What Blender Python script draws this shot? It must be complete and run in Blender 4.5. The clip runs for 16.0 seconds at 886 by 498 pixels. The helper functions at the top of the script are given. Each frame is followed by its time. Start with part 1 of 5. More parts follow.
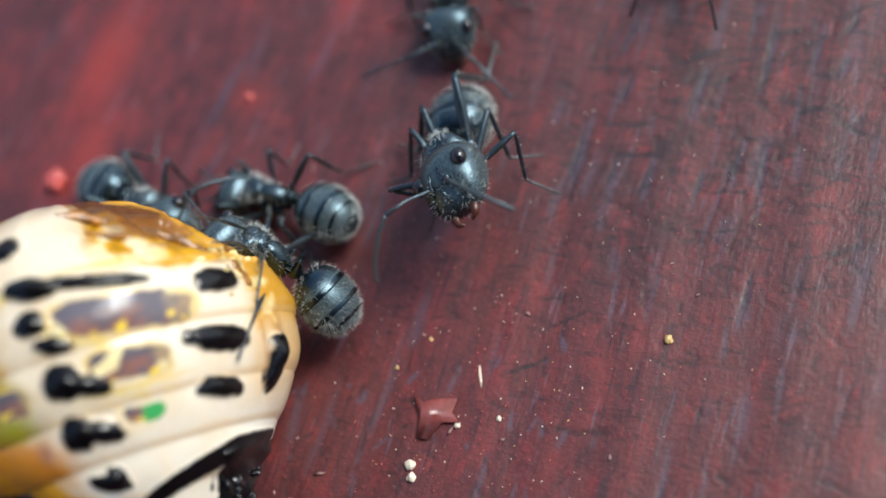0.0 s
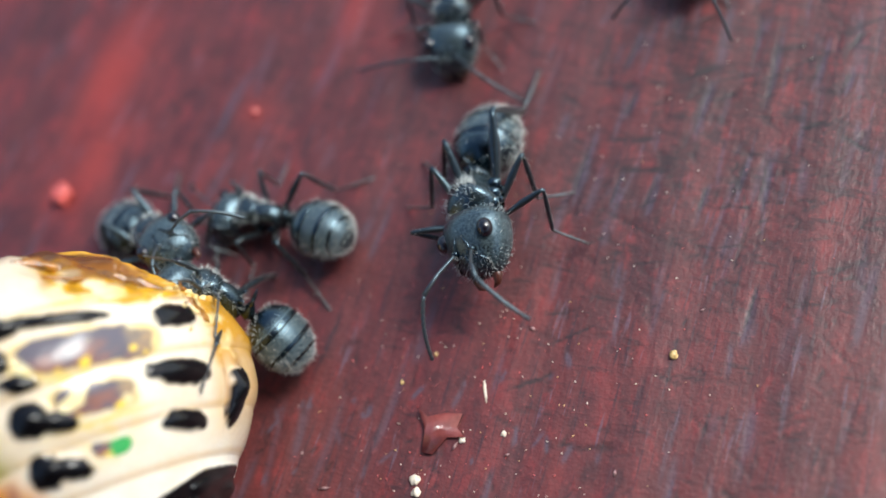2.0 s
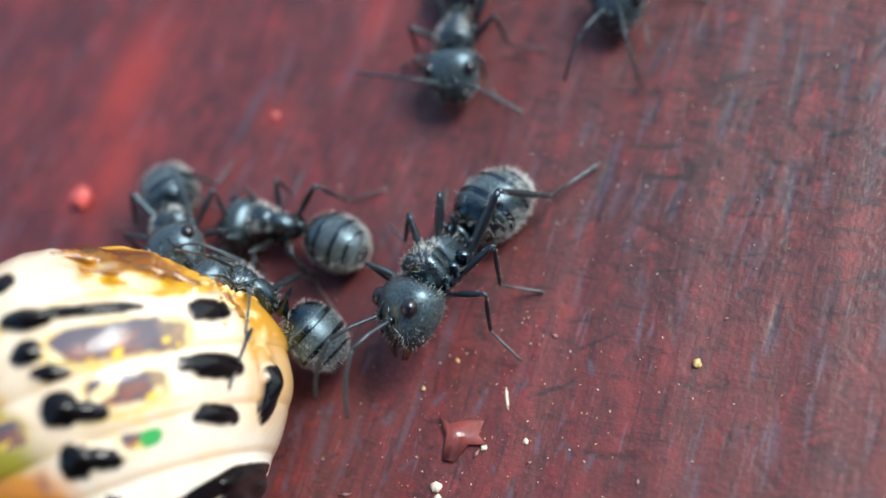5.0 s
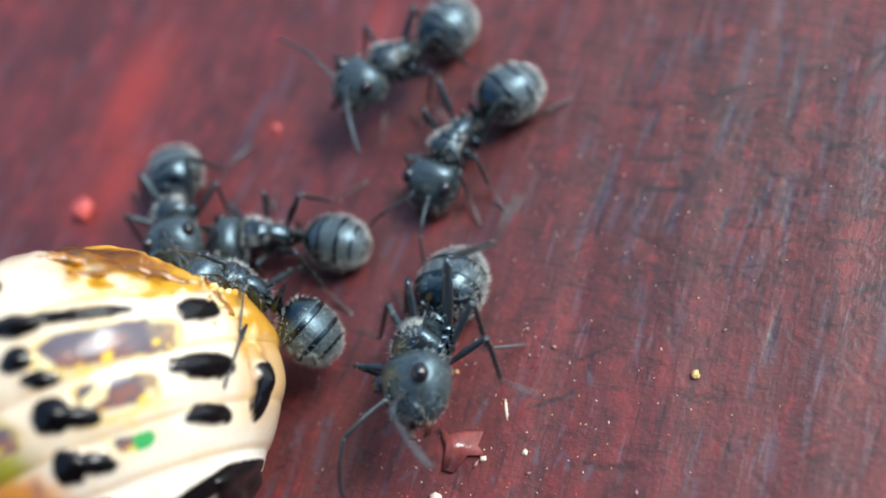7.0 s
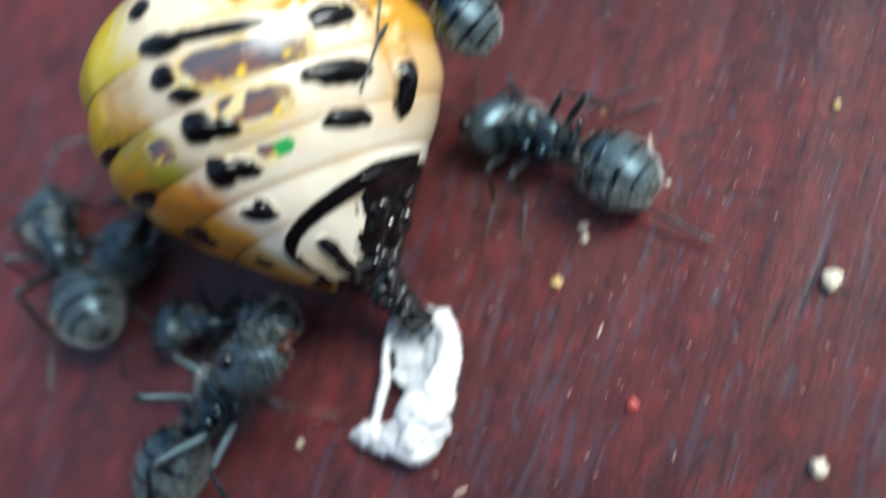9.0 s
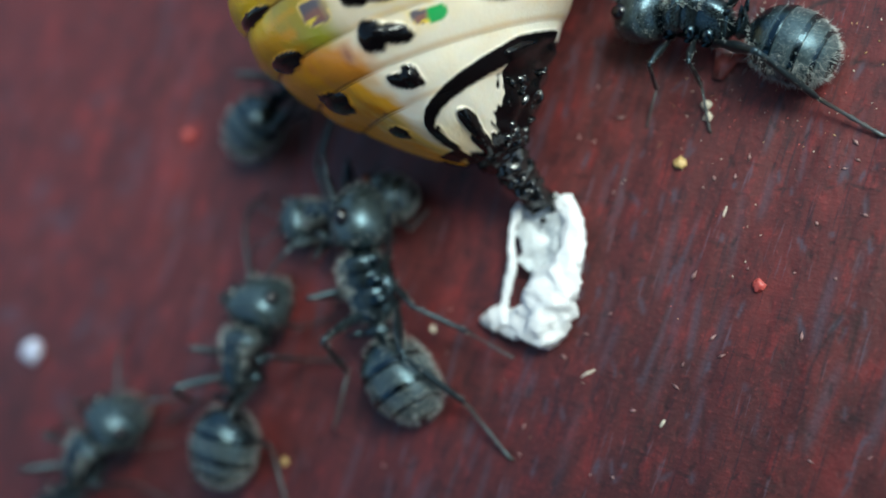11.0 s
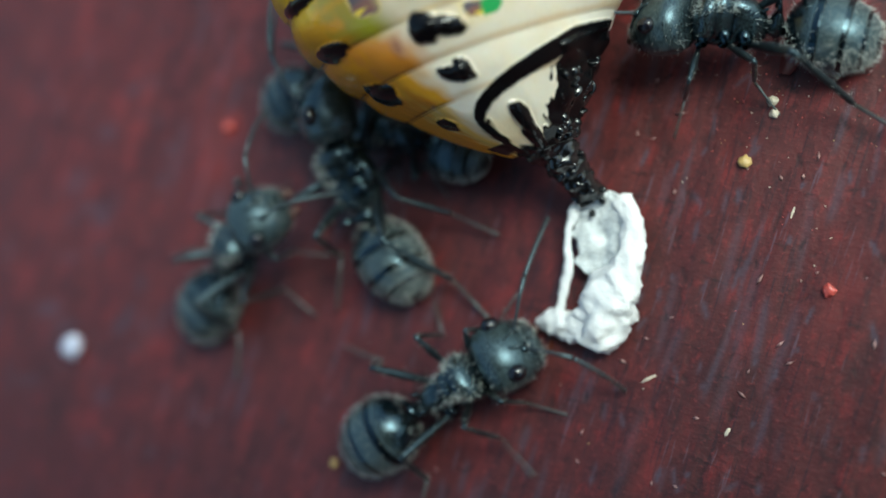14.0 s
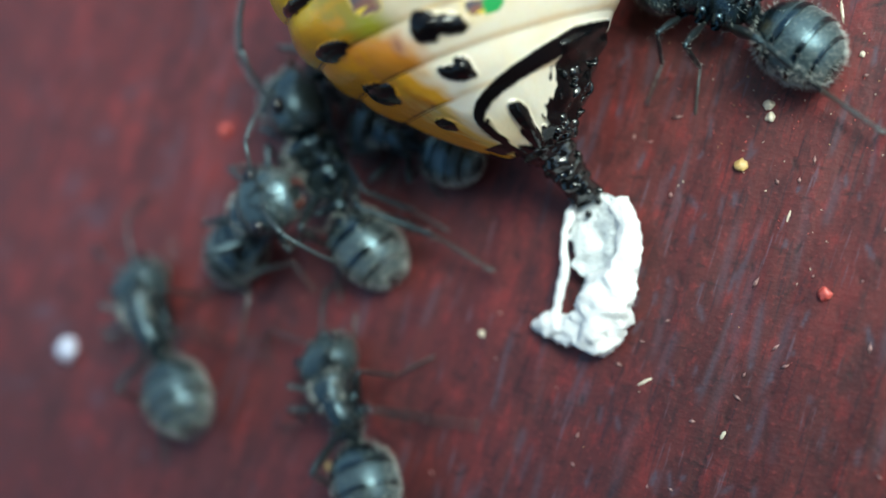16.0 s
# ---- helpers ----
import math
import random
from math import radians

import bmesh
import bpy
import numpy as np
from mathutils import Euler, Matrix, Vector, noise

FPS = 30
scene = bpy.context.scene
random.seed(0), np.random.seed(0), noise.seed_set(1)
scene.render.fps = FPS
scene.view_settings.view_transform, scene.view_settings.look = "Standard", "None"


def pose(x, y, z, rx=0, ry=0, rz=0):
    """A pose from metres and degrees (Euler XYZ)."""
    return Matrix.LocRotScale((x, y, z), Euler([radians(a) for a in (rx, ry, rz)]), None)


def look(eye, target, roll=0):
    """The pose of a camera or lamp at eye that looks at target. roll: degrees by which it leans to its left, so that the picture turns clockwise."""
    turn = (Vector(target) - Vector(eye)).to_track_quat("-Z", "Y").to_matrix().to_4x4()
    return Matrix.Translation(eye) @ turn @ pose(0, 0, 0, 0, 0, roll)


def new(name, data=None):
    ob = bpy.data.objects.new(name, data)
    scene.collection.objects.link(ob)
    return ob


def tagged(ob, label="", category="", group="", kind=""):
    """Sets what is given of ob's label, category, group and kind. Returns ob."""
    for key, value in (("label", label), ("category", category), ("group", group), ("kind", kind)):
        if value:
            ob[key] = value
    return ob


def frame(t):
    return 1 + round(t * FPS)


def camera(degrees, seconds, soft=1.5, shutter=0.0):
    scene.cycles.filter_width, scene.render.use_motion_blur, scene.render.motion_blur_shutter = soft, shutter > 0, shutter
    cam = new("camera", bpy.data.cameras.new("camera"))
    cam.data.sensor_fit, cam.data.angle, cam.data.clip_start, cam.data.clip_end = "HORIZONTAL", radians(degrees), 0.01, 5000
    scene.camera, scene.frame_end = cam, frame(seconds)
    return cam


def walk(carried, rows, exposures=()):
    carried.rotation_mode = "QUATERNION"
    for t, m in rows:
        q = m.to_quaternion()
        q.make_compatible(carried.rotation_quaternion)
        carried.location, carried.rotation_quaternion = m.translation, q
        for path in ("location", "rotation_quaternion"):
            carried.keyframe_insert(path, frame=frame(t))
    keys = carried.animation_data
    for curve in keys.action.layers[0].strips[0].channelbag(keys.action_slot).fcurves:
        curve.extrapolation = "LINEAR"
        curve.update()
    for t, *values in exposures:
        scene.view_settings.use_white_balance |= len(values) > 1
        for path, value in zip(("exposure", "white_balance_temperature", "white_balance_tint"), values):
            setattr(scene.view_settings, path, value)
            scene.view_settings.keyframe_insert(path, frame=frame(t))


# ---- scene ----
# Ants at a butterfly pupa on a dark red painted board. Lengths in the code are in millimetres, MM brings them to metres.
cam = camera(41.0, 16.0, soft=1.7, shutter=0.85)
cam.data.dof.use_dof = True
cam.data.dof.focus_distance = 0.0385
cam.data.dof.aperture_fstop = 26.0
cam.data.dof.aperture_blades = 0
PATH = [
    (0, pose(0.00956, -0.01810, 0.03668, 25.53, 14.60, 0.00)),
    (0.5, pose(0.00936, -0.01813, 0.03681, 25.61, 14.20, -0.06)),
    (1, pose(0.00935, -0.01819, 0.03681, 25.85, 14.31, -0.04)),
    (1.5, pose(0.00960, -0.01794, 0.03689, 25.97, 14.68, 0.18)),
    (2, pose(0.00951, -0.01798, 0.03683, 26.04, 14.68, 0.11)),
    (2.5, pose(0.00940, -0.01811, 0.03681, 26.22, 14.56, 0.10)),
    (3, pose(0.00941, -0.01804, 0.03681, 26.09, 14.64, 0.17)),
    (3.5, pose(0.00937, -0.01794, 0.03684, 25.94, 14.67, 0.19)),
    (4, pose(0.00897, -0.01782, 0.03687, 26.17, 14.65, 0.44)),
    (6.5, pose(0.00905, -0.01787, 0.03696, 26.44, 15.01, 0.71)),
    (7, pose(0.00909, -0.01797, 0.03706, 26.96, 14.86, 0.68)),
    (7.5, pose(0.00879, -0.01789, 0.03727, 26.91, 14.69, 0.71)),
    (8, pose(0.00876, -0.01787, 0.03726, 26.96, 15.01, 0.77)),
    (8.3, pose(0.00818, -0.01960, 0.03799, 25.85, 16.24, 0.85)),
    (8.5, pose(0.00876, -0.02059, 0.03767, 25.25, 17.93, 1.89)),
    (9, pose(0.00948, -0.02103, 0.03835, 18.21, 21.76, 2.51)),
    (9.3, pose(0.01084, -0.01925, 0.03841, 13.81, 25.68, 1.82)),
    (9.5, pose(0.01201, -0.01872, 0.03856, 11.80, 29.52, 0.72)),
    (10, pose(0.01119, -0.02014, 0.03838, 11.43, 30.02, 2.37)),
    (12.3, pose(0.01061, -0.02008, 0.03845, 10.43, 29.56, 1.63)),
    (12.5, pose(0.01025, -0.01956, 0.03847, 9.79, 30.10, 1.63)),
    (13, pose(0.00944, -0.01853, 0.03784, 9.28, 30.57, 1.89)),
    (13.5, pose(0.00936, -0.01862, 0.03809, 9.49, 30.59, 2.12)),
    (14, pose(0.00927, -0.01840, 0.03819, 9.06, 30.75, 1.88)),
    (14.5, pose(0.00936, -0.01846, 0.03816, 9.21, 30.87, 1.99)),
    (15, pose(0.00928, -0.01840, 0.03818, 9.17, 30.79, 1.96)),
    (15.5, pose(0.00937, -0.01852, 0.03813, 9.31, 30.81, 2.05)),
    (16, pose(0.00922, -0.01865, 0.03820, 9.65, 30.46, 2.13)),
]
walk(cam, PATH, [(0, -0.14, 6300, 5), (0.5, 0.06, 6300, 5), (1.0, 0.03, 6300, 5), (3.5, 0.07, 6300, 6), (7.5, 0.14, 6150, 5), (8.5, 0.03, 6100, 2), (10, -0.14, 6000, -8), (12.5, -0.44, 6050, -12), (14, -0.37, 6150, -13), (14.5, -0.13, 6150, -13), (16, 0.02, 6150, -13)])

# ---- light: bright overcast daylight ----
world = bpy.data.worlds.new("daylight")
world.use_nodes = True
scene.world = world
wn = world.node_tree.nodes
sky = wn.new("ShaderNodeTexSky")
sky.sky_type, sky.sun_disc = "NISHITA", False
sky.sun_elevation, sky.sun_rotation = radians(50), radians(67)
sky.air_density, sky.dust_density, sky.ozone_density = 1.0, 2.5, 1.0
wn["Background"].inputs["Strength"].default_value = 0.23
world.node_tree.links.new(sky.outputs["Color"], wn["Background"].inputs["Color"])
sun = new("sun", bpy.data.lights.new("sun", "SUN"))
sun.data.energy, sun.data.angle, sun.data.color = 3.55, radians(24), (1.0, 0.98, 0.95)
sun.matrix_world = look((0.38, 0.16, 0.49), (0, 0, 0))

MM = 0.001


# ---- node helpers ----
class Mat:
    """A material and short calls to wire its nodes."""

    def __init__(self, name):
        self.m = bpy.data.materials.new(name)
        self.m.use_nodes = True
        self.t = self.m.node_tree
        self.b = self.t.nodes["Principled BSDF"]

    def node(self, kind, ins=(), operation="", blend_type="", attribute_name=""):
        n = self.t.nodes.new("ShaderNode" + kind)
        if operation:
            n.operation = operation
        if blend_type:
            n.blend_type = blend_type
        if attribute_name:
            n.attribute_name = attribute_name
        for k, v in dict(ins).items():
            self.put(n.inputs[k], v)
        return n

    def put(self, socket, v):
        if isinstance(v, bpy.types.NodeSocket):
            self.t.links.new(v, socket)
        elif isinstance(v, tuple) and len(v) == 3 and socket.type == "RGBA":
            socket.default_value = (*v, 1)
        else:
            socket.default_value = v

    def set(self, **ins):
        for k, v in ins.items():
            self.put(self.b.inputs[k.replace("_", " ")], v)
        return self

    def noise(self, vec, scale, detail=4.0, rough=0.6):
        return self.node("TexNoise", {"Vector": vec, "Scale": scale, "Detail": detail, "Roughness": rough}).outputs["Fac"]

    def ramp(self, fac, *stops):
        n = self.node("ValToRGB", {"Fac": fac})
        e = n.color_ramp.elements
        while len(e) < len(stops):
            e.new(0.5)
        for el, (p, c) in zip(e, stops):
            el.position, el.color = p, (*c, 1) if isinstance(c, tuple) else (c, c, c, 1)
        return n.outputs["Color"]

    def mix(self, fac, a, b, how="MIX"):
        n = self.node("MixRGB", {"Fac": fac, "Color1": a, "Color2": b}, blend_type=how)
        return n.outputs["Color"]

    def calc(self, how, a, b=0.0):
        return self.node("Math", {0: a, 1: b}, operation=how).outputs[0]

    def attr(self, name, out="Color"):
        return self.node("Attribute", attribute_name=name).outputs[out]

    def bump(self, height, dist, strength=1.0):
        n = self.node("Bump", {"Height": height, "Distance": dist, "Strength": strength})
        self.put(self.b.inputs["Normal"], n.outputs[0])
        return self


GRAIN = radians(-18)   # the wood's grain leans from the y axis


def paint_material():
    m = Mat("dark_red_paint")
    co = m.node("TexCoord").outputs["Object"]
    turn = m.node("Mapping", {"Vector": co, "Rotation": (0, 0, -GRAIN)}).outputs[0]
    along = m.node("Mapping", {"Vector": turn, "Scale": (1.0, 0.13, 1.0)}).outputs[0]
    across = m.node("Mapping", {"Vector": turn, "Scale": (0.22, 1.0, 1.0)}).outputs[0]
    big = m.noise(co, 70, 3)
    streak = m.noise(along, 2600, 5, 0.65)
    hatch = m.noise(across, 2400, 4, 0.6)
    fine = m.noise(co, 5200, 3)
    thin = m.node("Mapping", {"Vector": turn, "Scale": (1.0, 0.055, 1.0)}).outputs[0]
    col = m.mix(m.ramp(big, (0.3, 0.0), (0.7, 1.0)), (0.068, 0.0142, 0.0145), (0.126, 0.0205, 0.0205))
    col = m.mix(m.ramp(streak, (0.47, 0.0), (0.66, 0.42)), col, (0.034, 0.011, 0.015))
    blot = m.noise(co, 240, 4)
    col = m.mix(m.ramp(blot, (0.52, 0.0), (0.70, 0.5)), col, (0.030, 0.010, 0.012))
    patch = m.noise(m.node("Mapping", {"Vector": turn, "Scale": (1.0, 0.45, 1.0)}).outputs[0], 420, 5, 0.6)
    col = m.mix(m.ramp(patch, (0.54, 0.0), (0.68, 0.7)), col, (0.175, 0.0255, 0.0245))
    mottle = m.noise(m.node("Mapping", {"Vector": turn, "Scale": (1.0, 0.5, 1.0)}).outputs[0], 1250, 6, 0.7)
    col = m.mix(m.ramp(mottle, (0.53, 0.0), (0.64, 0.6)), col, (0.030, 0.008, 0.010))
    col = m.mix(m.ramp(mottle, (0.36, 0.55), (0.46, 0.0)), col, (0.22, 0.026, 0.026))
    fibre = m.noise(thin, 6200, 4, 0.6)
    col = m.mix(m.ramp(fibre, (0.57, 0.0), (0.64, 0.62)), col, (0.024, 0.010, 0.017))
    pale = m.noise(m.node("Mapping", {"Vector": turn, "Scale": (1.0, 0.09, 1.0), "Location": (0.3, 0.7, 0.1)}).outputs[0], 4200, 3, 0.6)
    col = m.mix(m.ramp(pale, (0.63, 0.0), (0.70, 0.75)), col, (0.12, 0.07, 0.095))
    col = m.mix(m.ramp(hatch, (0.60, 0.0), (0.68, 0.6)), col, (0.014, 0.005, 0.006))
    col = m.mix(m.ramp(fine, (0.58, 0.0), (0.70, 0.55)), col, (0.22, 0.040, 0.040))
    ridge = m.calc("ABSOLUTE", m.calc("SUBTRACT", m.noise(m.node("Mapping", {"Vector": turn, "Scale": (0.35, 1.0, 1.0)}).outputs[0], 2600, 6, 0.7), 0.5))
    col = m.mix(m.ramp(ridge, (0.0, 0.3), (0.012, 0.0)), col, (0.016, 0.005, 0.006))
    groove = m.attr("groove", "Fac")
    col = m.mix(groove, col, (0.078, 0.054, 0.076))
    crack = m.attr("crack", "Fac")
    col = m.mix(crack, col, (0.006, 0.004, 0.005))
    scored = m.attr("scored", "Fac")
    lines = m.noise(m.node("Mapping", {"Vector": turn, "Scale": (0.30, 1.0, 1.0), "Rotation": (0, 0, 0.45)}).outputs[0], 720, 5, 0.62)
    lines = m.ramp(m.calc("ABSOLUTE", m.calc("SUBTRACT", lines, 0.5)), (0.0, 1.0), (0.045, 0.0))
    col = m.mix(m.calc("MULTIPLY", m.calc("MULTIPLY", lines, scored), 0.5), col, (0.010, 0.004, 0.005))
    ticks = m.calc("MULTIPLY", m.ramp(hatch, (0.56, 0.0), (0.62, 0.4)), scored)
    col = m.mix(ticks, col, (0.014, 0.005, 0.007))
    worn = m.attr("worn", "Fac")
    col = m.mix(m.calc("MULTIPLY", worn, m.ramp(m.noise(along, 900, 4), (0.3, 0.5), (0.7, 1.0))), col, (0.34, 0.034, 0.022))
    rough = m.ramp(m.noise(along, 1500, 4), (0.3, 0.40), (0.7, 0.60))
    m.set(Base_Color=col, Roughness=rough)
    m.b.inputs["Specular IOR Level"].default_value = 0.58
    h = m.calc("ADD", m.calc("MULTIPLY", streak, 0.26), m.calc("MULTIPLY", hatch, 0.16))
    return m.bump(m.calc("ADD", h, m.calc("MULTIPLY", fine, 0.25)), 0.00010, 0.9).m


def plain(name, col, rough=0.5, spec=0.5, spread=0.25, scale=3000, bump=0.00002, **more):
    """One colour with two scales of mottling and a fine relief."""
    m = Mat(name)
    co = m.node("TexCoord").outputs["Object"]
    n = m.noise(co, scale, 5)
    n2 = m.noise(co, scale * 0.18, 2)
    f = m.calc("ADD", m.calc("MULTIPLY", n, 0.6), m.calc("MULTIPLY", n2, 0.4))
    dark = tuple(c * (1 - spread) for c in col)
    light = tuple(min(1, c * (1 + spread)) for c in col)
    m.set(Base_Color=m.ramp(f, (0.35, dark), (0.65, light)), Roughness=rough, **more)
    m.b.inputs["Specular IOR Level"].default_value = spec
    return m.bump(n, bump, 0.7).m


def cuticle_material(name, col, rough):
    """Ant cuticle: near black, finely punctured, greyed by down, with the sky's blue put into the colours."""
    m = Mat(name)
    co = m.node("TexCoord").outputs["Object"]
    fine = m.noise(co, 14000, 3)
    big = m.noise(co, 1400, 3)
    down_sheen = m.attr("down_sheen", "Fac")
    down = m.calc("MULTIPLY", down_sheen, m.ramp(fine, (0.38, 0.1), (0.62, 1.0)))
    c = m.mix(m.ramp(big, (0.3, 0.0), (0.7, 1.0)), tuple(0.6 * v for v in col), col)
    # down colour with a bluish sky reflection painted into it
    c = m.mix(down, c, (0.064, 0.088, 0.094))
    r = m.calc("ADD", m.calc("MULTIPLY", down_sheen, 0.16), rough)
    m.set(Base_Color=c, Roughness=r, IOR=1.56)
    m.b.inputs["Specular IOR Level"].default_value = 0.85
    # highlights coloured blue to pass for reflected sky
    m.b.inputs["Specular Tint"].default_value = (0.58, 0.84, 1.0, 1)
    return m.bump(fine, 0.000016, 0.7).m


def pupa_material():
    """Pupal skin: the pattern is the skin's colouring with some light painted in, kept with the mesh."""
    m = Mat("pupa_skin")
    co = m.node("TexCoord").outputs["Object"]
    col = m.attr("pigment_lit")
    n = m.noise(co, 900, 4)
    f = m.noise(co, 7000, 3)
    ink = m.attr("ink", "Fac")
    col = m.mix(m.ramp(n, (0.4, 0.0), (0.75, 0.45)), col, (1.0, 0.84, 0.62), "MULTIPLY")
    m.set(Base_Color=col, Roughness=m.mix(ink, m.ramp(f, (0.3, 0.14), (0.7, 0.24)), (0.07, 0.07, 0.07)), Subsurface_Weight=0.08,
          Subsurface_Radius=(0.0004, 0.00025, 0.0001), Coat_Weight=m.calc("MULTIPLY", m.calc("SUBTRACT", 1.0, ink), 0.25), Coat_Roughness=0.05)
    m.put(m.b.inputs["Specular IOR Level"], m.mix(ink, (0.4, 0.4, 0.4), (0.32, 0.32, 0.32)))
    return m.bump(m.calc("ADD", m.calc("MULTIPLY", n, 0.8), m.calc("MULTIPLY", f, 0.2)), 0.00012, 0.5).m


PAINT = paint_material()
WOOD = plain("bare_wood", (0.16, 0.12, 0.10), 0.8, 0.2, 0.3, 60, 0.0005)
BLACK = cuticle_material("ant_cuticle", (0.001, 0.003, 0.005), 0.12)
LIMB = cuticle_material("ant_limb", (0.006, 0.006, 0.007), 0.26)
FEELER = cuticle_material("ant_feeler", (0.040, 0.038, 0.038), 0.30)
TARSUS = cuticle_material("ant_tarsus", (0.085, 0.062, 0.048), 0.34)
EYE = plain("ant_eye", (0.006, 0.006, 0.010), 0.10, 0.8, 0.2, 9000)
MAND = plain("ant_mandible", (0.07, 0.018, 0.010), 0.3, 0.5, 0.3, 5000)
HAIR = plain("ant_hair", (0.55, 0.58, 0.55), 0.4, 0.5, 0.2, 4000)
SKIN = pupa_material()
TAR = plain("cremaster_black", (0.003, 0.004, 0.005), 0.10, 0.95, 0.3, 3500, 0.00003)
SILK_THIN = plain("thin_silk", (0.66, 0.69, 0.71), 0.5, 0.4, 0.3, 1800, 0.0004)
SILK = plain("white_silk", (0.90, 0.90, 0.91), 0.6, 0.4, 0.06, 2600, 0.00015, Subsurface_Weight=0.2, Subsurface_Radius=(0.0006, 0.0006, 0.0006))
CRUMB = plain("amber_crumb", (0.30, 0.125, 0.014), 0.07, 0.8, 0.7, 2500, 0.0001, Subsurface_Weight=0.15, Subsurface_Radius=(0.0005, 0.0003, 0.0001))
GRIT_W = plain("pale_grit", (0.75, 0.66, 0.52), 0.35, 0.6, 0.25, 3000, 0.00008)
GRIT_Y = plain("yellow_grit", (0.62, 0.42, 0.16), 0.35, 0.6, 0.3, 3000, 0.00008)
# colour of a blurred highlight, painted on a blob
DISC_B = plain("bluish_highlight", (0.62, 0.64, 0.80), 0.35, 0.6, 0.2, 3000, 0.00008)
GRIT_R = plain("red_grit", (0.58, 0.10, 0.085), 0.3, 0.6, 0.3, 3000, 0.00008)
SCRAP = plain("pale_scrap", (0.78, 0.60, 0.28), 0.2, 0.6, 0.35, 3000, 0.0001, Subsurface_Weight=0.15, Subsurface_Radius=(0.0004, 0.0003, 0.0001))
CHIP = plain("pale_chip", (0.34, 0.20, 0.19), 0.3, 0.6, 0.4, 2500, 0.00006)
FLAKE = plain("loose_paint_flake", (0.20, 0.052, 0.048), 0.16, 0.6, 0.3, 2500, 0.00006)


# ---- mesh helpers ----
def mesh_of(name, verts, faces, mats, mat_ids=None, smooth=True, **attrs):
    """A mesh from vertices in millimetres, with float or colour attributes by vertex."""
    me = bpy.data.meshes.new(name)
    me.from_pydata([tuple(float(c) * MM for c in v) for v in verts], [], faces)
    for mt in mats:
        me.materials.append(mt)
    if mat_ids is not None:
        me.polygons.foreach_set("material_index", mat_ids)
    me.polygons.foreach_set("use_smooth", [smooth] * len(faces))
    for k, vals in attrs.items():
        vals = np.asarray(vals, dtype=np.float32)
        if vals.ndim == 1:
            me.attributes.new(k, "FLOAT", "POINT").data.foreach_set("value", vals)
        else:
            me.attributes.new(k, "FLOAT_COLOR", "POINT").data.foreach_set("color", np.column_stack([vals, np.ones(len(vals))]).ravel().astype(np.float32))
    me.update()
    return me


def put(name, me, parent=None, m=None, label=""):
    ob = new(name, me)
    if parent is not None:
        ob.parent = parent
    if m is not None:
        ob.matrix_basis = m
    return tagged(ob, label) if label else ob


def at(x, y, z, rx=0, ry=0, rz=0):
    """A pose from millimetres and degrees."""
    return pose(x * MM, y * MM, z * MM, rx, ry, rz)


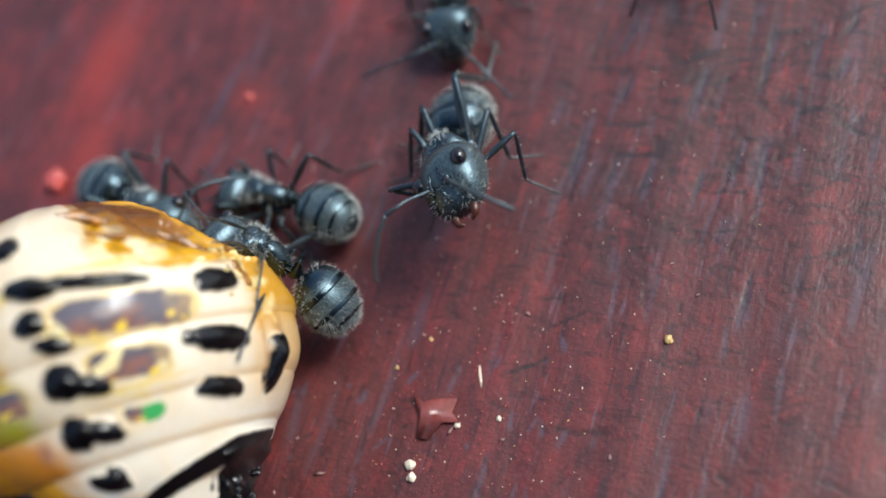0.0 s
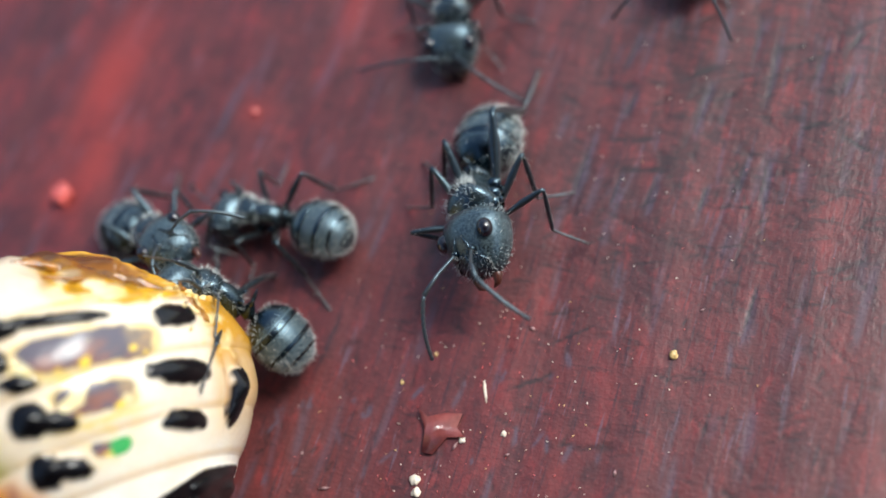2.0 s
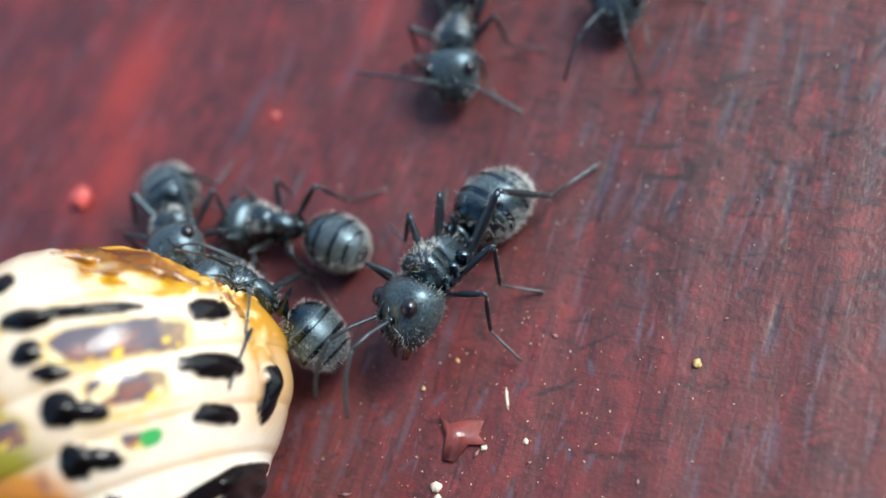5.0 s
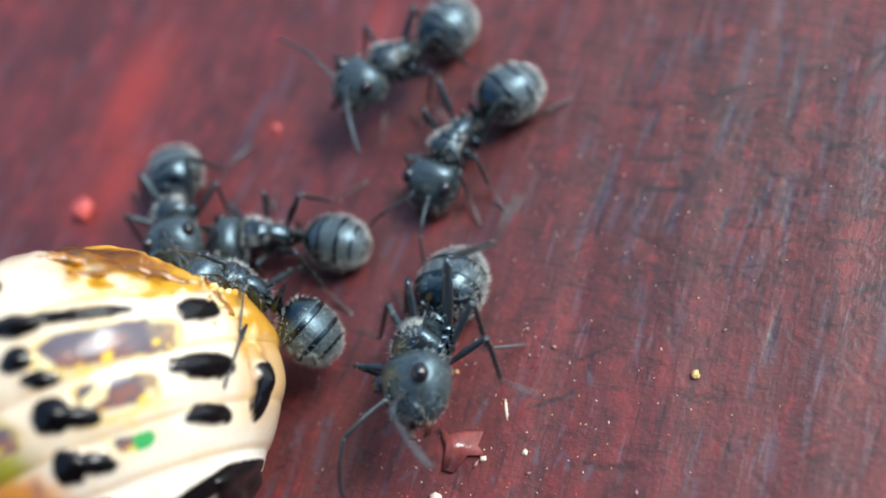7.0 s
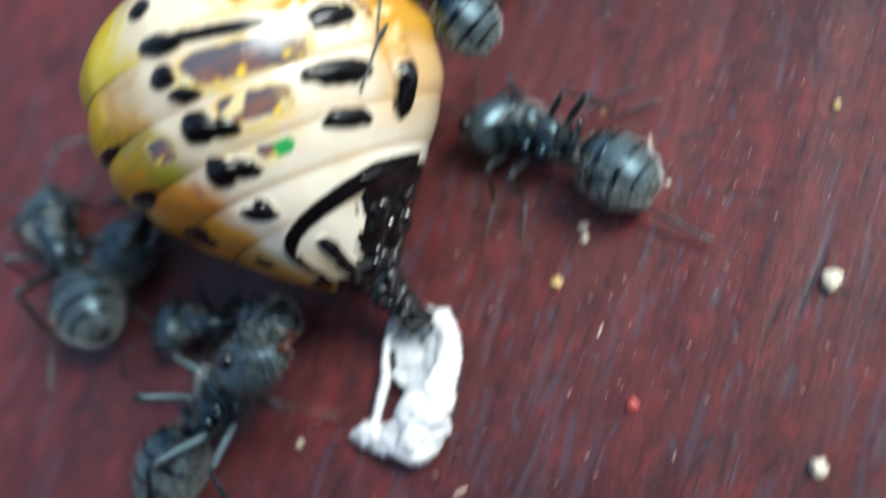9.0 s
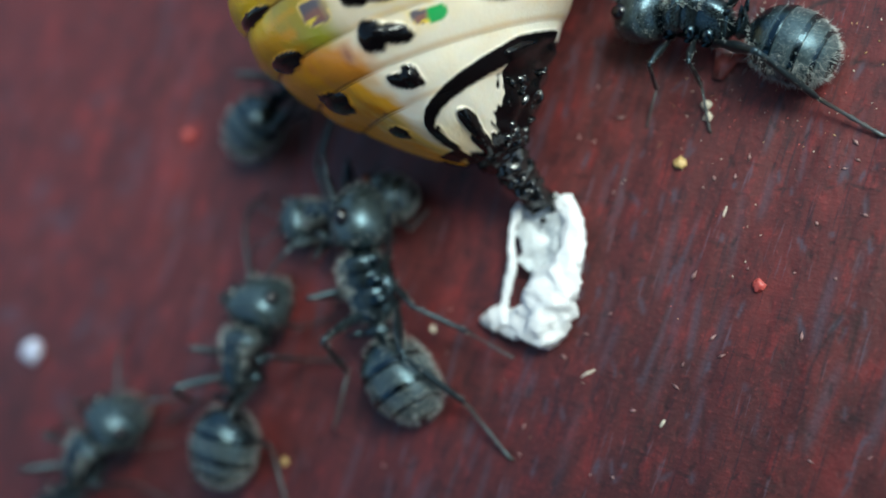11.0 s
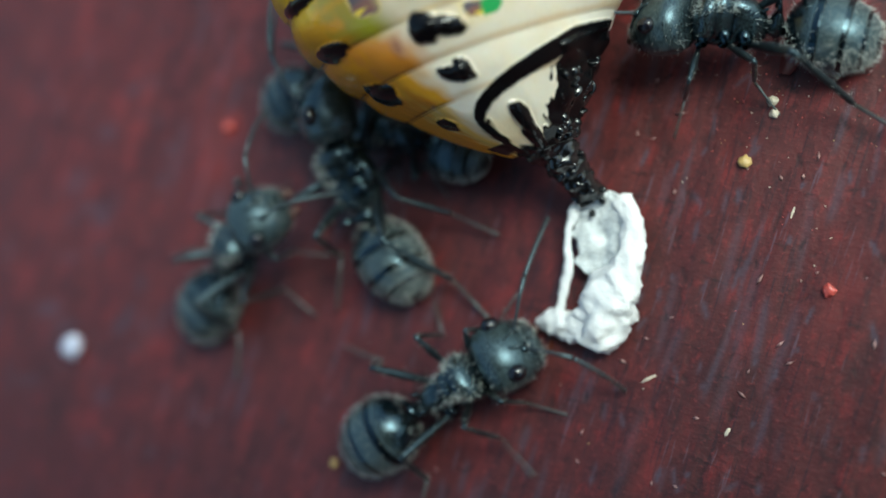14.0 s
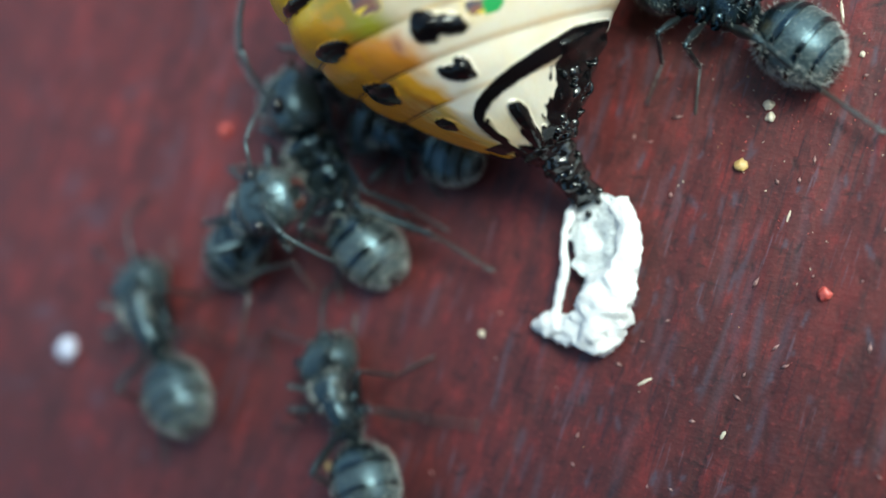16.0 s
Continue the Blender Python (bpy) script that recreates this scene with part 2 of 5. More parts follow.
class Shape:
    """Vertices and faces gathered from lofts, tubes and spikes."""

    def __init__(self):
        self.v, self.f, self.mat, self.down_sheen = [], [], [], []

    def ring_loft(self, rings, mat=0, down_sheen=0.0, caps=True):
        """Joins closed rings of equal count."""
        n, base = len(rings[0]), len(self.v)
        for i, r in enumerate(rings):
            self.v += [tuple(p) for p in r]
            self.down_sheen += [down_sheen[i] if isinstance(down_sheen, (list, tuple)) else down_sheen] * n
        for i in range(len(rings) - 1):
            for j in range(n):
                a, b = base + i * n + j, base + i * n + (j + 1) % n
                self.f.append((a, b, b + n, a + n))
                self.mat.append(mat)
        if caps:
            last = base + (len(rings) - 1) * n
            self.f += [tuple(base + j for j in reversed(range(n))), tuple(last + j for j in range(n))]
            self.mat += [mat, mat]
        return self

    def body(self, stations, n=20, mat=0, down_sheen=0.5, box=1.0):
        """Loft along x. A station: x, half width, half height, z of the centre. box under 1: squarer across."""
        rings = []
        for x, w, h, z in stations:
            ring = []
            for k in range(n):
                a, b = math.cos(2 * math.pi * k / n), math.sin(2 * math.pi * k / n)
                ring.append((x, w * math.copysign(abs(a) ** box, a), z + h * math.copysign(abs(b) ** box, b)))
            rings.append(ring)
        return self.ring_loft(rings, mat, down_sheen)

    def tube(self, pts, radii, n=8, mat=0, down_sheen=0.2):
        pts = [Vector(p) for p in pts]
        rings = []
        up = Vector((0.13, 0.21, 0.97)).normalized()
        for i, p in enumerate(pts):
            d = (pts[min(i + 1, len(pts) - 1)] - pts[max(i - 1, 0)]).normalized()
            a = d.cross(up).normalized()
            b = a.cross(d)
            rings.append([p + radii[i] * (a * math.cos(2 * math.pi * k / n) + b * math.sin(2 * math.pi * k / n)) for k in range(n)])
        return self.ring_loft(rings, mat, down_sheen)

    def hairs(self, count, length, width, mat, rng, where=None, lean=(-0.5, 0, 0)):
        """Short bristles standing on the faces built so far."""
        faces = [f for f in self.f if len(f) == 4 and (where is None or where(self.v[f[0]]))]
        cent = Vector(np.mean(self.v, axis=0))
        for _ in range(count):
            f = faces[rng.integers(len(faces))]
            a, b, c, d = (Vector(self.v[i]) for i in f)
            u, v = rng.random(), rng.random()
            p = a.lerp(b, u).lerp(d.lerp(c, u), v)
            nrm = (b - a).cross(d - a)
            if nrm.length < 1e-9:
                continue
            nrm.normalize()
            if nrm.dot(p - cent) < 0:
                nrm = -nrm
            way = (nrm + Vector(lean) * 0.8 + Vector(rng.normal(size=3)) * 0.25).normalized()
            side = way.cross(Vector(rng.normal(size=3))).normalized() * width
            other = way.cross(side).normalized() * width
            i0 = len(self.v)
            tip = p + way * length * rng.uniform(0.6, 1.2)
            self.v += [tuple(p + side), tuple(p - side * 0.5 + other * 0.8), tuple(p - side * 0.5 - other * 0.8), tuple(tip)]
            self.down_sheen += [0.0] * 4
            self.f += [(i0, i0 + 1, i0 + 3), (i0 + 1, i0 + 2, i0 + 3), (i0 + 2, i0, i0 + 3)]
            self.mat += [mat] * 3
        return self

    def mesh(self, name, mats):
        return mesh_of(name, self.v, self.f, mats, self.mat, True, down_sheen=self.down_sheen)


def dome(xs, w, h, z0, power=2.0, droop=0.0):
    """Stations of an egg along x with its ends closed."""
    x0, x1 = xs
    out = []
    for k in range(15):
        u = k / 14
        s = max(0.03, (1 - abs(2 * u - 1) ** power) ** (1 / power))
        out.append((x0 + (x1 - x0) * u, w * s, h * s, z0 - droop * (u - 0.5)))
    return out


# ---- the board ----
def board():
    """Painted plank with worn grain: grooves pressed into a fine sheet."""
    rng = np.random.default_rng(5)

    def axis(lo, hi, step, out):
        mid = list(np.arange(lo, hi, step))
        left, right, d = [lo], [mid[-1]], step
        while left[-1] > -out:
            d *= 1.13
            left.append(left[-1] - d)
        d = step
        while right[-1] < out:
            d *= 1.13
            right.append(right[-1] + d)
        return np.array(left[:0:-1] + mid + right[1:])

    xs, ys = axis(-26, 19, 0.10, 170), axis(-25, 15, 0.10, 140)
    X, Y = np.meshgrid(xs, ys)
    c, s = math.cos(GRAIN), math.sin(GRAIN)
    U, V = X * c + Y * s, -X * s + Y * c     # across and along the grain
    Z, G, K = np.zeros_like(X), np.zeros_like(X), np.zeros_like(X)

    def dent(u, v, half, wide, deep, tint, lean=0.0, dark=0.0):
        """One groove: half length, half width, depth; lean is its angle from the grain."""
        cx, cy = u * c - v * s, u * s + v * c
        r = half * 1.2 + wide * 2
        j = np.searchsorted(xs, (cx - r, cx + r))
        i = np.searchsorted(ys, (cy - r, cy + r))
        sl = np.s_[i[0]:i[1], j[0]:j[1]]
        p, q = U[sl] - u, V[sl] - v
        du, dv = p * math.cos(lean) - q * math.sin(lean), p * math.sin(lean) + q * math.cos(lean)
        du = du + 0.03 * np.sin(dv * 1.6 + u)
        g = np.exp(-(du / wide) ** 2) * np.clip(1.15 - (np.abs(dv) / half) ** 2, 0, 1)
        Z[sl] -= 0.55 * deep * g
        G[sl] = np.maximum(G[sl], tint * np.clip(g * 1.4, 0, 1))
        K[sl] = np.maximum(K[sl], dark * np.clip(g * 1.4 - 0.2, 0, 1))

    for _ in range(420):      # worn greyish streaks with the grain
        dent(rng.uniform(-30, 24), rng.uniform(-28, 24), rng.uniform(0.4, 1.9), rng.uniform(0.06, 0.17), rng.uniform(0.008, 0.018), rng.uniform(0.2, 0.65), rng.normal() * 0.06)
    for _ in range(300):      # dark cracks with the grain
        dent(rng.uniform(-30, 24), rng.uniform(-28, 24), rng.uniform(0.3, 1.5), rng.uniform(0.04, 0.08), rng.uniform(0.015, 0.035), 0, rng.normal() * 0.10, rng.uniform(0.2, 0.7))
    for _ in range(1500):      # short dark nicks
        dent(rng.uniform(-30, 24), rng.uniform(-28, 24), rng.uniform(0.10, 0.36), rng.uniform(0.04, 0.08), rng.uniform(0.02, 0.04), 0, rng.normal() * 0.7, rng.uniform(0.3, 0.8))
    for _ in range(260):      # thin scratches across
        dent(rng.normal(9, 5), rng.normal(4, 5), rng.uniform(0.2, 0.8), rng.uniform(0.04, 0.07), 0.03, 0, 1.75 + rng.normal() * 0.35, rng.uniform(0.3, 0.8))
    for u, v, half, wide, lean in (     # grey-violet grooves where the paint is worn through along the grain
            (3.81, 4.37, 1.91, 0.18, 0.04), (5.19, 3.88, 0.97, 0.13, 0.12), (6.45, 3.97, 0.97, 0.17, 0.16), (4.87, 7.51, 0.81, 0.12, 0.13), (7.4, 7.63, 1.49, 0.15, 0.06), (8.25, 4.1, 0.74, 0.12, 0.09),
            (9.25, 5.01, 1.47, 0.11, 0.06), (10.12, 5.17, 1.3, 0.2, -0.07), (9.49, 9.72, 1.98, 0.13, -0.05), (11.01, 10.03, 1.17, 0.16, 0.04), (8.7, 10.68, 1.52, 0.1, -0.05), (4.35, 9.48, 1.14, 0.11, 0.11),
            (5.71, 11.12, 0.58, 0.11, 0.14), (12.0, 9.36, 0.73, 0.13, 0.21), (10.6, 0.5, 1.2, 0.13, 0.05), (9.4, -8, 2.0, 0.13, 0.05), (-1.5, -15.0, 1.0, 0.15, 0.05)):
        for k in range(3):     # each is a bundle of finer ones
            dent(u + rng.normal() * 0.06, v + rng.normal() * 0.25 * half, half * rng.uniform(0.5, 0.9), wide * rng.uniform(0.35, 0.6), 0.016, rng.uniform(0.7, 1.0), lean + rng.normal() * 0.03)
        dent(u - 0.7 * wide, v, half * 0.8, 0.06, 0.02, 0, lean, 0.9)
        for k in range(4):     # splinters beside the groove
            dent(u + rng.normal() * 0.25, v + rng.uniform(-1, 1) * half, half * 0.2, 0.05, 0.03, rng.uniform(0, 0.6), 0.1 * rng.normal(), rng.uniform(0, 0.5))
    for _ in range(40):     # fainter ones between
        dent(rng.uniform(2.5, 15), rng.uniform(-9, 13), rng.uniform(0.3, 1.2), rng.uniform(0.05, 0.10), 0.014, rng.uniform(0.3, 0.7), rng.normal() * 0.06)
    for u, v, half, lean in ((7.04, 9.08, 1.0, 0.94), (6.75, 11.44, 0.73, 1.02), (9.83, 10.6, 1.0, 1.14), (8.14, 8.29, 0.5, 0.98), (5.41, 6.07, 1.01, 1.37), (5.87, 4.86, 1.82, 1.44), (5.7, 7.63, 0.67, 1.1),
            (11.1, 7.54, 0.77, 1.01), (12.72, 7.05, 0.87, 2.05), (12.03, 11.12, 0.79, 0.51), (9.66, 9.43, 0.83, 1.08), (5.74, 9.81, 0.36, 1.23), (6.97, 8.18, 0.53, 0.86), (6.86, -5.22, 0.89, 1.31)):     # long cuts across the grain
        for k in range(3):
            dent(u + rng.normal() * 0.05, v + rng.normal() * 0.05, half * rng.uniform(0.5, 1.0), 0.06, 0.02, 0, lean + rng.normal() * 0.05, rng.uniform(0.5, 1.0))
    for _ in range(110):     # short pale scuffs
        x, y = rng.uniform(-8, 5), rng.uniform(-22, -4)
        dent(x * c + y * s, -x * s + y * c, rng.uniform(0.10, 0.42), rng.uniform(0.05, 0.09), 0.012, rng.uniform(0.6, 1.0), rng.normal() * 0.35)
    for _ in range(34):     # dark slanting scratches
        dent(rng.uniform(3, 15), rng.uniform(-4, 13), rng.uniform(0.3, 1.3), rng.uniform(0.04, 0.07), 0.02, 0, 1.1 + rng.normal() * 0.2, rng.uniform(0.4, 0.9))
    Z += 0.022 * np.sin(U * 1.1 + 0.9 * np.sin(V * 0.23)) + 0.010 * np.sin(U * 2.7 + np.sin(V * 0.21) * 1.5)
    worn = np.zeros_like(X)
    for x, y, a, b, k in WORN:
        du, dv = (X - x) * c + (Y - y) * s, -(X - x) * s + (Y - y) * c
        worn = np.maximum(worn, k * np.exp(-((du / a) ** 2 + (dv / b) ** 2) * 0.8))
    scored = np.exp(-((X - 11) / 9.5) ** 2 - ((Y - 6) / 8) ** 2)     # where the paint is scratched through
    ny, nx = X.shape
    verts = np.column_stack([X.ravel(), Y.ravel(), Z.ravel()])
    a = (np.arange(ny - 1)[:, None] * nx + np.arange(nx - 1)).ravel()
    faces = np.column_stack([a, a + 1, a + nx + 1, a + nx]).tolist()
    edge = list(range(nx)) + [k * nx + nx - 1 for k in range(1, ny)] + [(ny - 1) * nx + k for k in range(nx - 2, -1, -1)] + [k * nx for k in range(ny - 2, 0, -1)]
    low = len(verts)
    verts = np.vstack([verts, [(verts[k][0], verts[k][1], -22.0) for k in edge]])
    n = len(edge)
    faces += [(edge[(k + 1) % n], edge[k], low + k, low + (k + 1) % n) for k in range(n)] + [tuple(low + k for k in reversed(range(n)))]
    zero = np.zeros(n)
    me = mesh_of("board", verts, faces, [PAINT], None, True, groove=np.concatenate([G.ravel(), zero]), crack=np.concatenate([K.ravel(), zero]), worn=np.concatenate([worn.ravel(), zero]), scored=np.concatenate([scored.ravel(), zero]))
    return tagged(new("floor", me), "worn dark red painted wooden board with scratched grain", "wooden board", kind="structure")


# worn brighter patches: x, y, half width, half length, strength
WORN = ((-14.6, 10.5, 1.1, 3.0, 0.75), (-14.9, 6.2, 0.9, 2.2, 0.6), (-16.0, 4.9, 1.0, 0.9, 0.6), (-7.9, 7.6, 0.6, 0.6, 0.45), (-3.8, 11.8, 0.7, 1.6, 0.6),
    (-24.6, -6.2, 0.7, 0.7, 0.6), (-17.5, -8.9, 0.9, 1.2, 0.4), (-28.3, -15.6, 0.5, 0.5, 0.4), (-25.4, -8.0, 0.8, 2.0, 0.3))
board()


def shade_boards():
    """Plain unseen boards added behind and above the camera to block light; the side ahead is open to the sky."""
    # the ceiling is a made-up slab in place of the phone, darkening the near board
    for name, sx, sy, sz, x, y, z in (("shade_south", 0.40, 0.010, 0.073, 0, -0.158, 0.0145), ("ceiling", 0.085, 0.156, 0.008, 0.024, -0.085, 0.055), ("shade_east", 0.010, 0.12, 0.08, 0.195, -0.092, 0.018), ("shade_west", 0.010, 0.12, 0.08, -0.195, -0.092, 0.018)):
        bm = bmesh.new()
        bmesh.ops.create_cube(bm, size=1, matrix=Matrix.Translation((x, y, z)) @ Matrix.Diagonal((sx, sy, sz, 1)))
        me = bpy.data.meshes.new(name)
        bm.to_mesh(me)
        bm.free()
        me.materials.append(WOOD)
        tagged(new(name, me), "plain dark wooden board added out of view to block light", "ceiling" if name == "ceiling" else "wall", kind="structure")


shade_boards()


# ---- the pupa ----
P_LEN, P_RAD = 12.0, 5.85
P_AXIS, P_FACE, P_TAIL = Vector((-0.303, 0.880, 0.3655)), Vector((0.395, -0.233, 0.8885)), Vector((-7.48, -10.15, 3.08))


def pupa_pose(dx=0, dy=0, dz=0, yaw=0, pitch=0, roll=0):
    """The pupa's pose: its tail moved by millimetres and its body swung about the tail."""
    z = P_AXIS.normalized()
    x = (P_FACE - z * P_FACE.dot(z)).normalized()
    rest = Matrix((x, z.cross(x), z)).transposed().to_4x4()
    swing = Matrix.Rotation(radians(yaw), 4, "Z") @ Matrix.Rotation(radians(pitch), 4, Vector((0.945, 0.325, 0)))
    return Matrix.Translation((P_TAIL + Vector((dx, dy, dz))) * MM) @ swing @ rest @ Matrix.Rotation(radians(roll), 4, "Z")


def girth(s):
    u = np.clip(np.asarray(s, dtype=float) / P_LEN, 0, 1)
    tail = np.sin(np.pi / 2 * np.clip((u + 0.06) / 0.68, 0, 1)) ** 0.85
    front = np.sqrt(np.clip(1 - np.clip((u - 0.62) / 0.40, 0, 1) ** 2.6, 0, 1))
    return P_RAD * np.where(u < 0.62, tail, front)


# black spots: place along the body, angle round it, half length, half angle, slant, squareness
BACK_SPOTS = (
    (7.72, 37.5, 0.42, 8.6, 0.0, 2.6), (6.03, 33.5, 0.42, 12.4, -0.014, 2.1), (4.66, 33.4, 0.34, 10.4, -0.012, 2.3),
    (10.18, -21.1, 0.40, 5.2, 0.0, 2), (8.66, -15.5, 0.40, 8.0, -0.02, 2), (8.45, -1.0, 0.25, 19.5, -0.022, 2),
    (7.71, -17.4, 0.42, 5.0, 0.0, 2), (6.93, -13.5, 0.28, 5.6, -0.03, 2), (5.94, -14.2, 0.54, 6.0, 0.0, 2),
    (5.66, -8.4, 0.34, 7.0, -0.03, 2), (4.50, -15.0, 0.52, 6.2, 0.0, 2), (4.36, -8.2, 0.36, 7.0, -0.02, 2),
    (3.00, -13.6, 0.30, 8.0, -0.02, 2))
SIDE_SPOTS = (
    (3.1, -10.0, 0.36, 4.0, 0.0, 2), (4.97, -57.0, 0.32, 12.0, 0.0, 2), (3.30, -60.0, 0.46, 14.0, 0.0, 2),
    (1.73, -50.6, 0.28, 11.0, 0.0, 2), (6.7, -60.0, 0.22, 13.0, 0.0, 2), (5.15, 58.0, 0.85, 5.0, 0.02, 3),
    (1.15, 2.0, 0.62, 7.0, -0.01, 2), (0.5, 2.0, 0.5, 9.0, 0.0, 2))
# dark glassy windows in the skin: place, angle, half length, half angle
PANES = ((7.32, 7.0, 0.56, 20.0), (5.92, 5.0, 0.44, 11.5), (4.55, 3.0, 0.22, 3.4), (5.8, -30.0, 0.40, 5.0))
RIMS = (0.0, 2.3, 3.55, 4.86, 6.6, 8.5, 12.0)
# flank of each segment: where the cream ends, inner colour, outer colour
FLANKS = ((-30, (0.88, 0.54, 0.12), (0.82, 0.33, 0.02)), (-23, (0.86, 0.42, 0.03), (0.82, 0.31, 0.01)), (-23, (0.70, 0.27, 0.03), (0.74, 0.31, 0.01)),
          (-23, (0.36, 0.27, 0.03), (0.62, 0.30, 0.012)), (-25, (0.52, 0.29, 0.05), (0.72, 0.44, 0.008)), (-27, (0.70, 0.53, 0.02), (0.70, 0.54, 0.012)))


def pigment_lit(s, a):
    """Skin colour, swelling, waver and gloss at s millimetres from the tail and a degrees round."""
    wob = np.array([noise.noise((float(x) * 0.9, float(y) * 0.07, 3.1)) for x, y in zip(s, a)])
    fine = np.array([noise.noise((float(x) * 3.1, float(y) * 0.25, 7.7)) for x, y in zip(s, a)])
    col = np.tile((0.73, 0.63, 0.48), (len(s), 1))
    rise, ink = np.zeros(len(s)), np.zeros(len(s))

    def lay(mask, c):
        k = np.clip(mask, 0, 1)[:, None]
        col[:] = col * (1 - k) + np.array(c) * k

    # tail segments whitened: the strong light on them is put into the colour
    lay(np.clip((4.6 - s) / 1.2, 0, 1), (0.92, 0.86, 0.74))
    lay(np.clip((2.0 - s + 0.5 * wob) / 0.7, 0, 1) * np.clip((16 - a + 14 * fine) / 20, 0, 1) * 0.6, (0.86, 0.68, 0.38))
    lay(np.clip(1 - np.abs(a - 25) / 30, 0, 1) * 0.9 * np.clip(1.35 - s / 12, 0, 1), (0.84, 0.77, 0.64))
    for i, (bound, inner, outer) in enumerate(FLANKS):
        inside = (s >= RIMS[i]) & (s < RIMS[i + 1] + (1 if i == 5 else 0))
        v = np.clip((s - RIMS[i]) / (RIMS[i + 1] - RIMS[i]), 0, 1)
        edge = bound + 9 * wob - 7 * (v - 0.5) + 3 * fine
        lay((edge + 3 - a) / 13 * inside, inner)
        lay((edge - 17 + 10 * fine - a) / 12 * inside, outer)
        lay(np.clip((0.10 + 0.05 * fine - v * (RIMS[i + 1] - RIMS[i])) / 0.06, 0, 1) * np.clip((bound - a) / 12, 0, 1) * inside * 0.75, (0.13, 0.05, 0.012))
        lay(np.clip((v - 0.55) * 4, 0, 1) * np.clip((-46 - a) / 8, 0, 1) * inside * (0.5 if i in (3, 4) else 0), (0.78, 0.55, 0.008))
    lay(np.clip(1 - np.abs(a + 27 + 3 * wob) / 4, 0, 1) * np.clip(1.2 - np.abs(s - 4.3) / 0.4, 0, 1) * 0.9, (0.34, 0.13, 0.07))
    lay(np.clip(1 - np.abs(a + 33) / 9, 0, 1) * np.clip(1.3 - np.abs(s - 5.2) / 0.5, 0, 1) * 0.8, (0.36, 0.36, 0.02))
    lay(np.clip(1 - np.abs(a - 50) / 6, 0, 1) * np.clip((s - 4) / 1, 0, 1) * 0.5, (0.66, 0.40, 0.12))
    lay(np.clip((a - 54 + 6 * wob + 4 * fine) / 8, 0, 1) * np.clip((s - 3.4) / 2, 0, 1) * 0.85, (0.64, 0.40, 0.15))
    lay(np.clip(1 - np.abs(a - 61 + 3 * wob) / 3, 0, 1) * np.clip((s - 4.2) / 1, 0, 1) * 0.6, (0.30, 0.13, 0.03))
    lay(np.clip(1 - np.abs(a - 53 + 2 * wob) / 1.6, 0, 1) * np.clip((s - 4) / 1, 0, 1) * 0.7, (0.40, 0.19, 0.05))
    lay(np.clip((np.abs(a) - 95) / 20, 0, 1), (0.50, 0.27, 0.05))
    # the gnawed front: golden, wet, with a brown ragged rim
    front = np.clip((s - 8.62 + 0.4 * np.clip((a - 14) / 8, 0, 1) + 0.12 * fine) / 0.2, 0, 1) * np.clip((a - 1 + 8 * wob) / 9, 0, 1)
    lay(front, (0.62, 0.33, 0.008))
    blot = np.array([noise.noise((float(x) * 1.7, float(y) * 0.16, 21.3)) for x, y in zip(s, a)])
    lay(front * np.clip(blot * 5 - 0.2, 0, 1) * 0.85 * np.clip((30 - a) / 10, 0, 1), (0.86, 0.76, 0.50))
    lay(front * np.clip(-blot * 5 - 0.5, 0, 1) * 0.6, (0.30, 0.14, 0.01))
    lay(front * np.clip((s - 9.2 + 0.9 * fine) / 0.5, 0, 1) * np.clip((a - 10) / 12, 0, 1), (0.22, 0.085, 0.012))
    lay(np.clip((s - 10.8 + 0.6 * wob + 0.3 * fine) / 0.3, 0, 1) * np.clip((a - 2) / 10, 0, 1), (0.12, 0.045, 0.010))
    lay(np.clip((s - 6.2 + 0.5 * wob) / 0.6, 0, 1) * np.clip((a - 47 + 6 * fine) / 4, 0, 1), (0.58, 0.30, 0.03))
    lay(np.clip(0.55 + 2 * fine - np.abs(s - 7.5) / 1.2, 0, 1) * np.clip((a - 44 + 6 * wob) / 3, 0, 1) * np.clip((62 - a) / 4, 0, 1), (0.80, 0.66, 0.32))
    rise += front * (0.16 * wob + 0.14 * fine)
    ink = np.maximum(ink, 0.6 * front)
    for k, edge in enumerate(RIMS[1:-1]):
        lay(np.clip(1 - np.abs(s - edge - 0.12) / 0.13, 0, 1) * 0.5 * np.clip((a + 26) / 8, 0, 1), (0.68, 0.42, 0.16))
        lay(np.clip(1 - np.abs(s - edge - 0.42) / 0.12, 0, 1) * 0.9 * np.clip(1.3 - np.abs(a - 6) / 16, 0, 1) * (k > 1), (0.76, 0.52, 0.07))
    wash = np.clip(1.2 - np.abs(a - 2) / 14, 0, 1) * np.clip((s - 4) / 0.6, 0, 1) * np.clip((8.2 - s) / 0.4, 0, 1)
    lay(wash * np.clip(0.35 + 1.6 * fine + 0.8 * wob, 0, 1) * 0.8, (0.76, 0.58, 0.17))
    for s0, a0, hs, ha in PANES:
        q = 1 - np.sqrt(((s - s0 + 0.012 * (a - a0)) / (hs * 1.10)) ** 4 + ((a - a0) / (ha * 1.08)) ** 4) + 0.3 * wob
        lay(np.clip(q * 7, 0, 1) * 0.75, (0.74, 0.53, 0.16))
        q = 1 - np.sqrt(((s - s0 + 0.012 * (a - a0)) / hs) ** 4 + ((a - a0) / ha) ** 4) + 0.3 * fine
        lay(q * 5, (0.115, 0.104, 0.128))
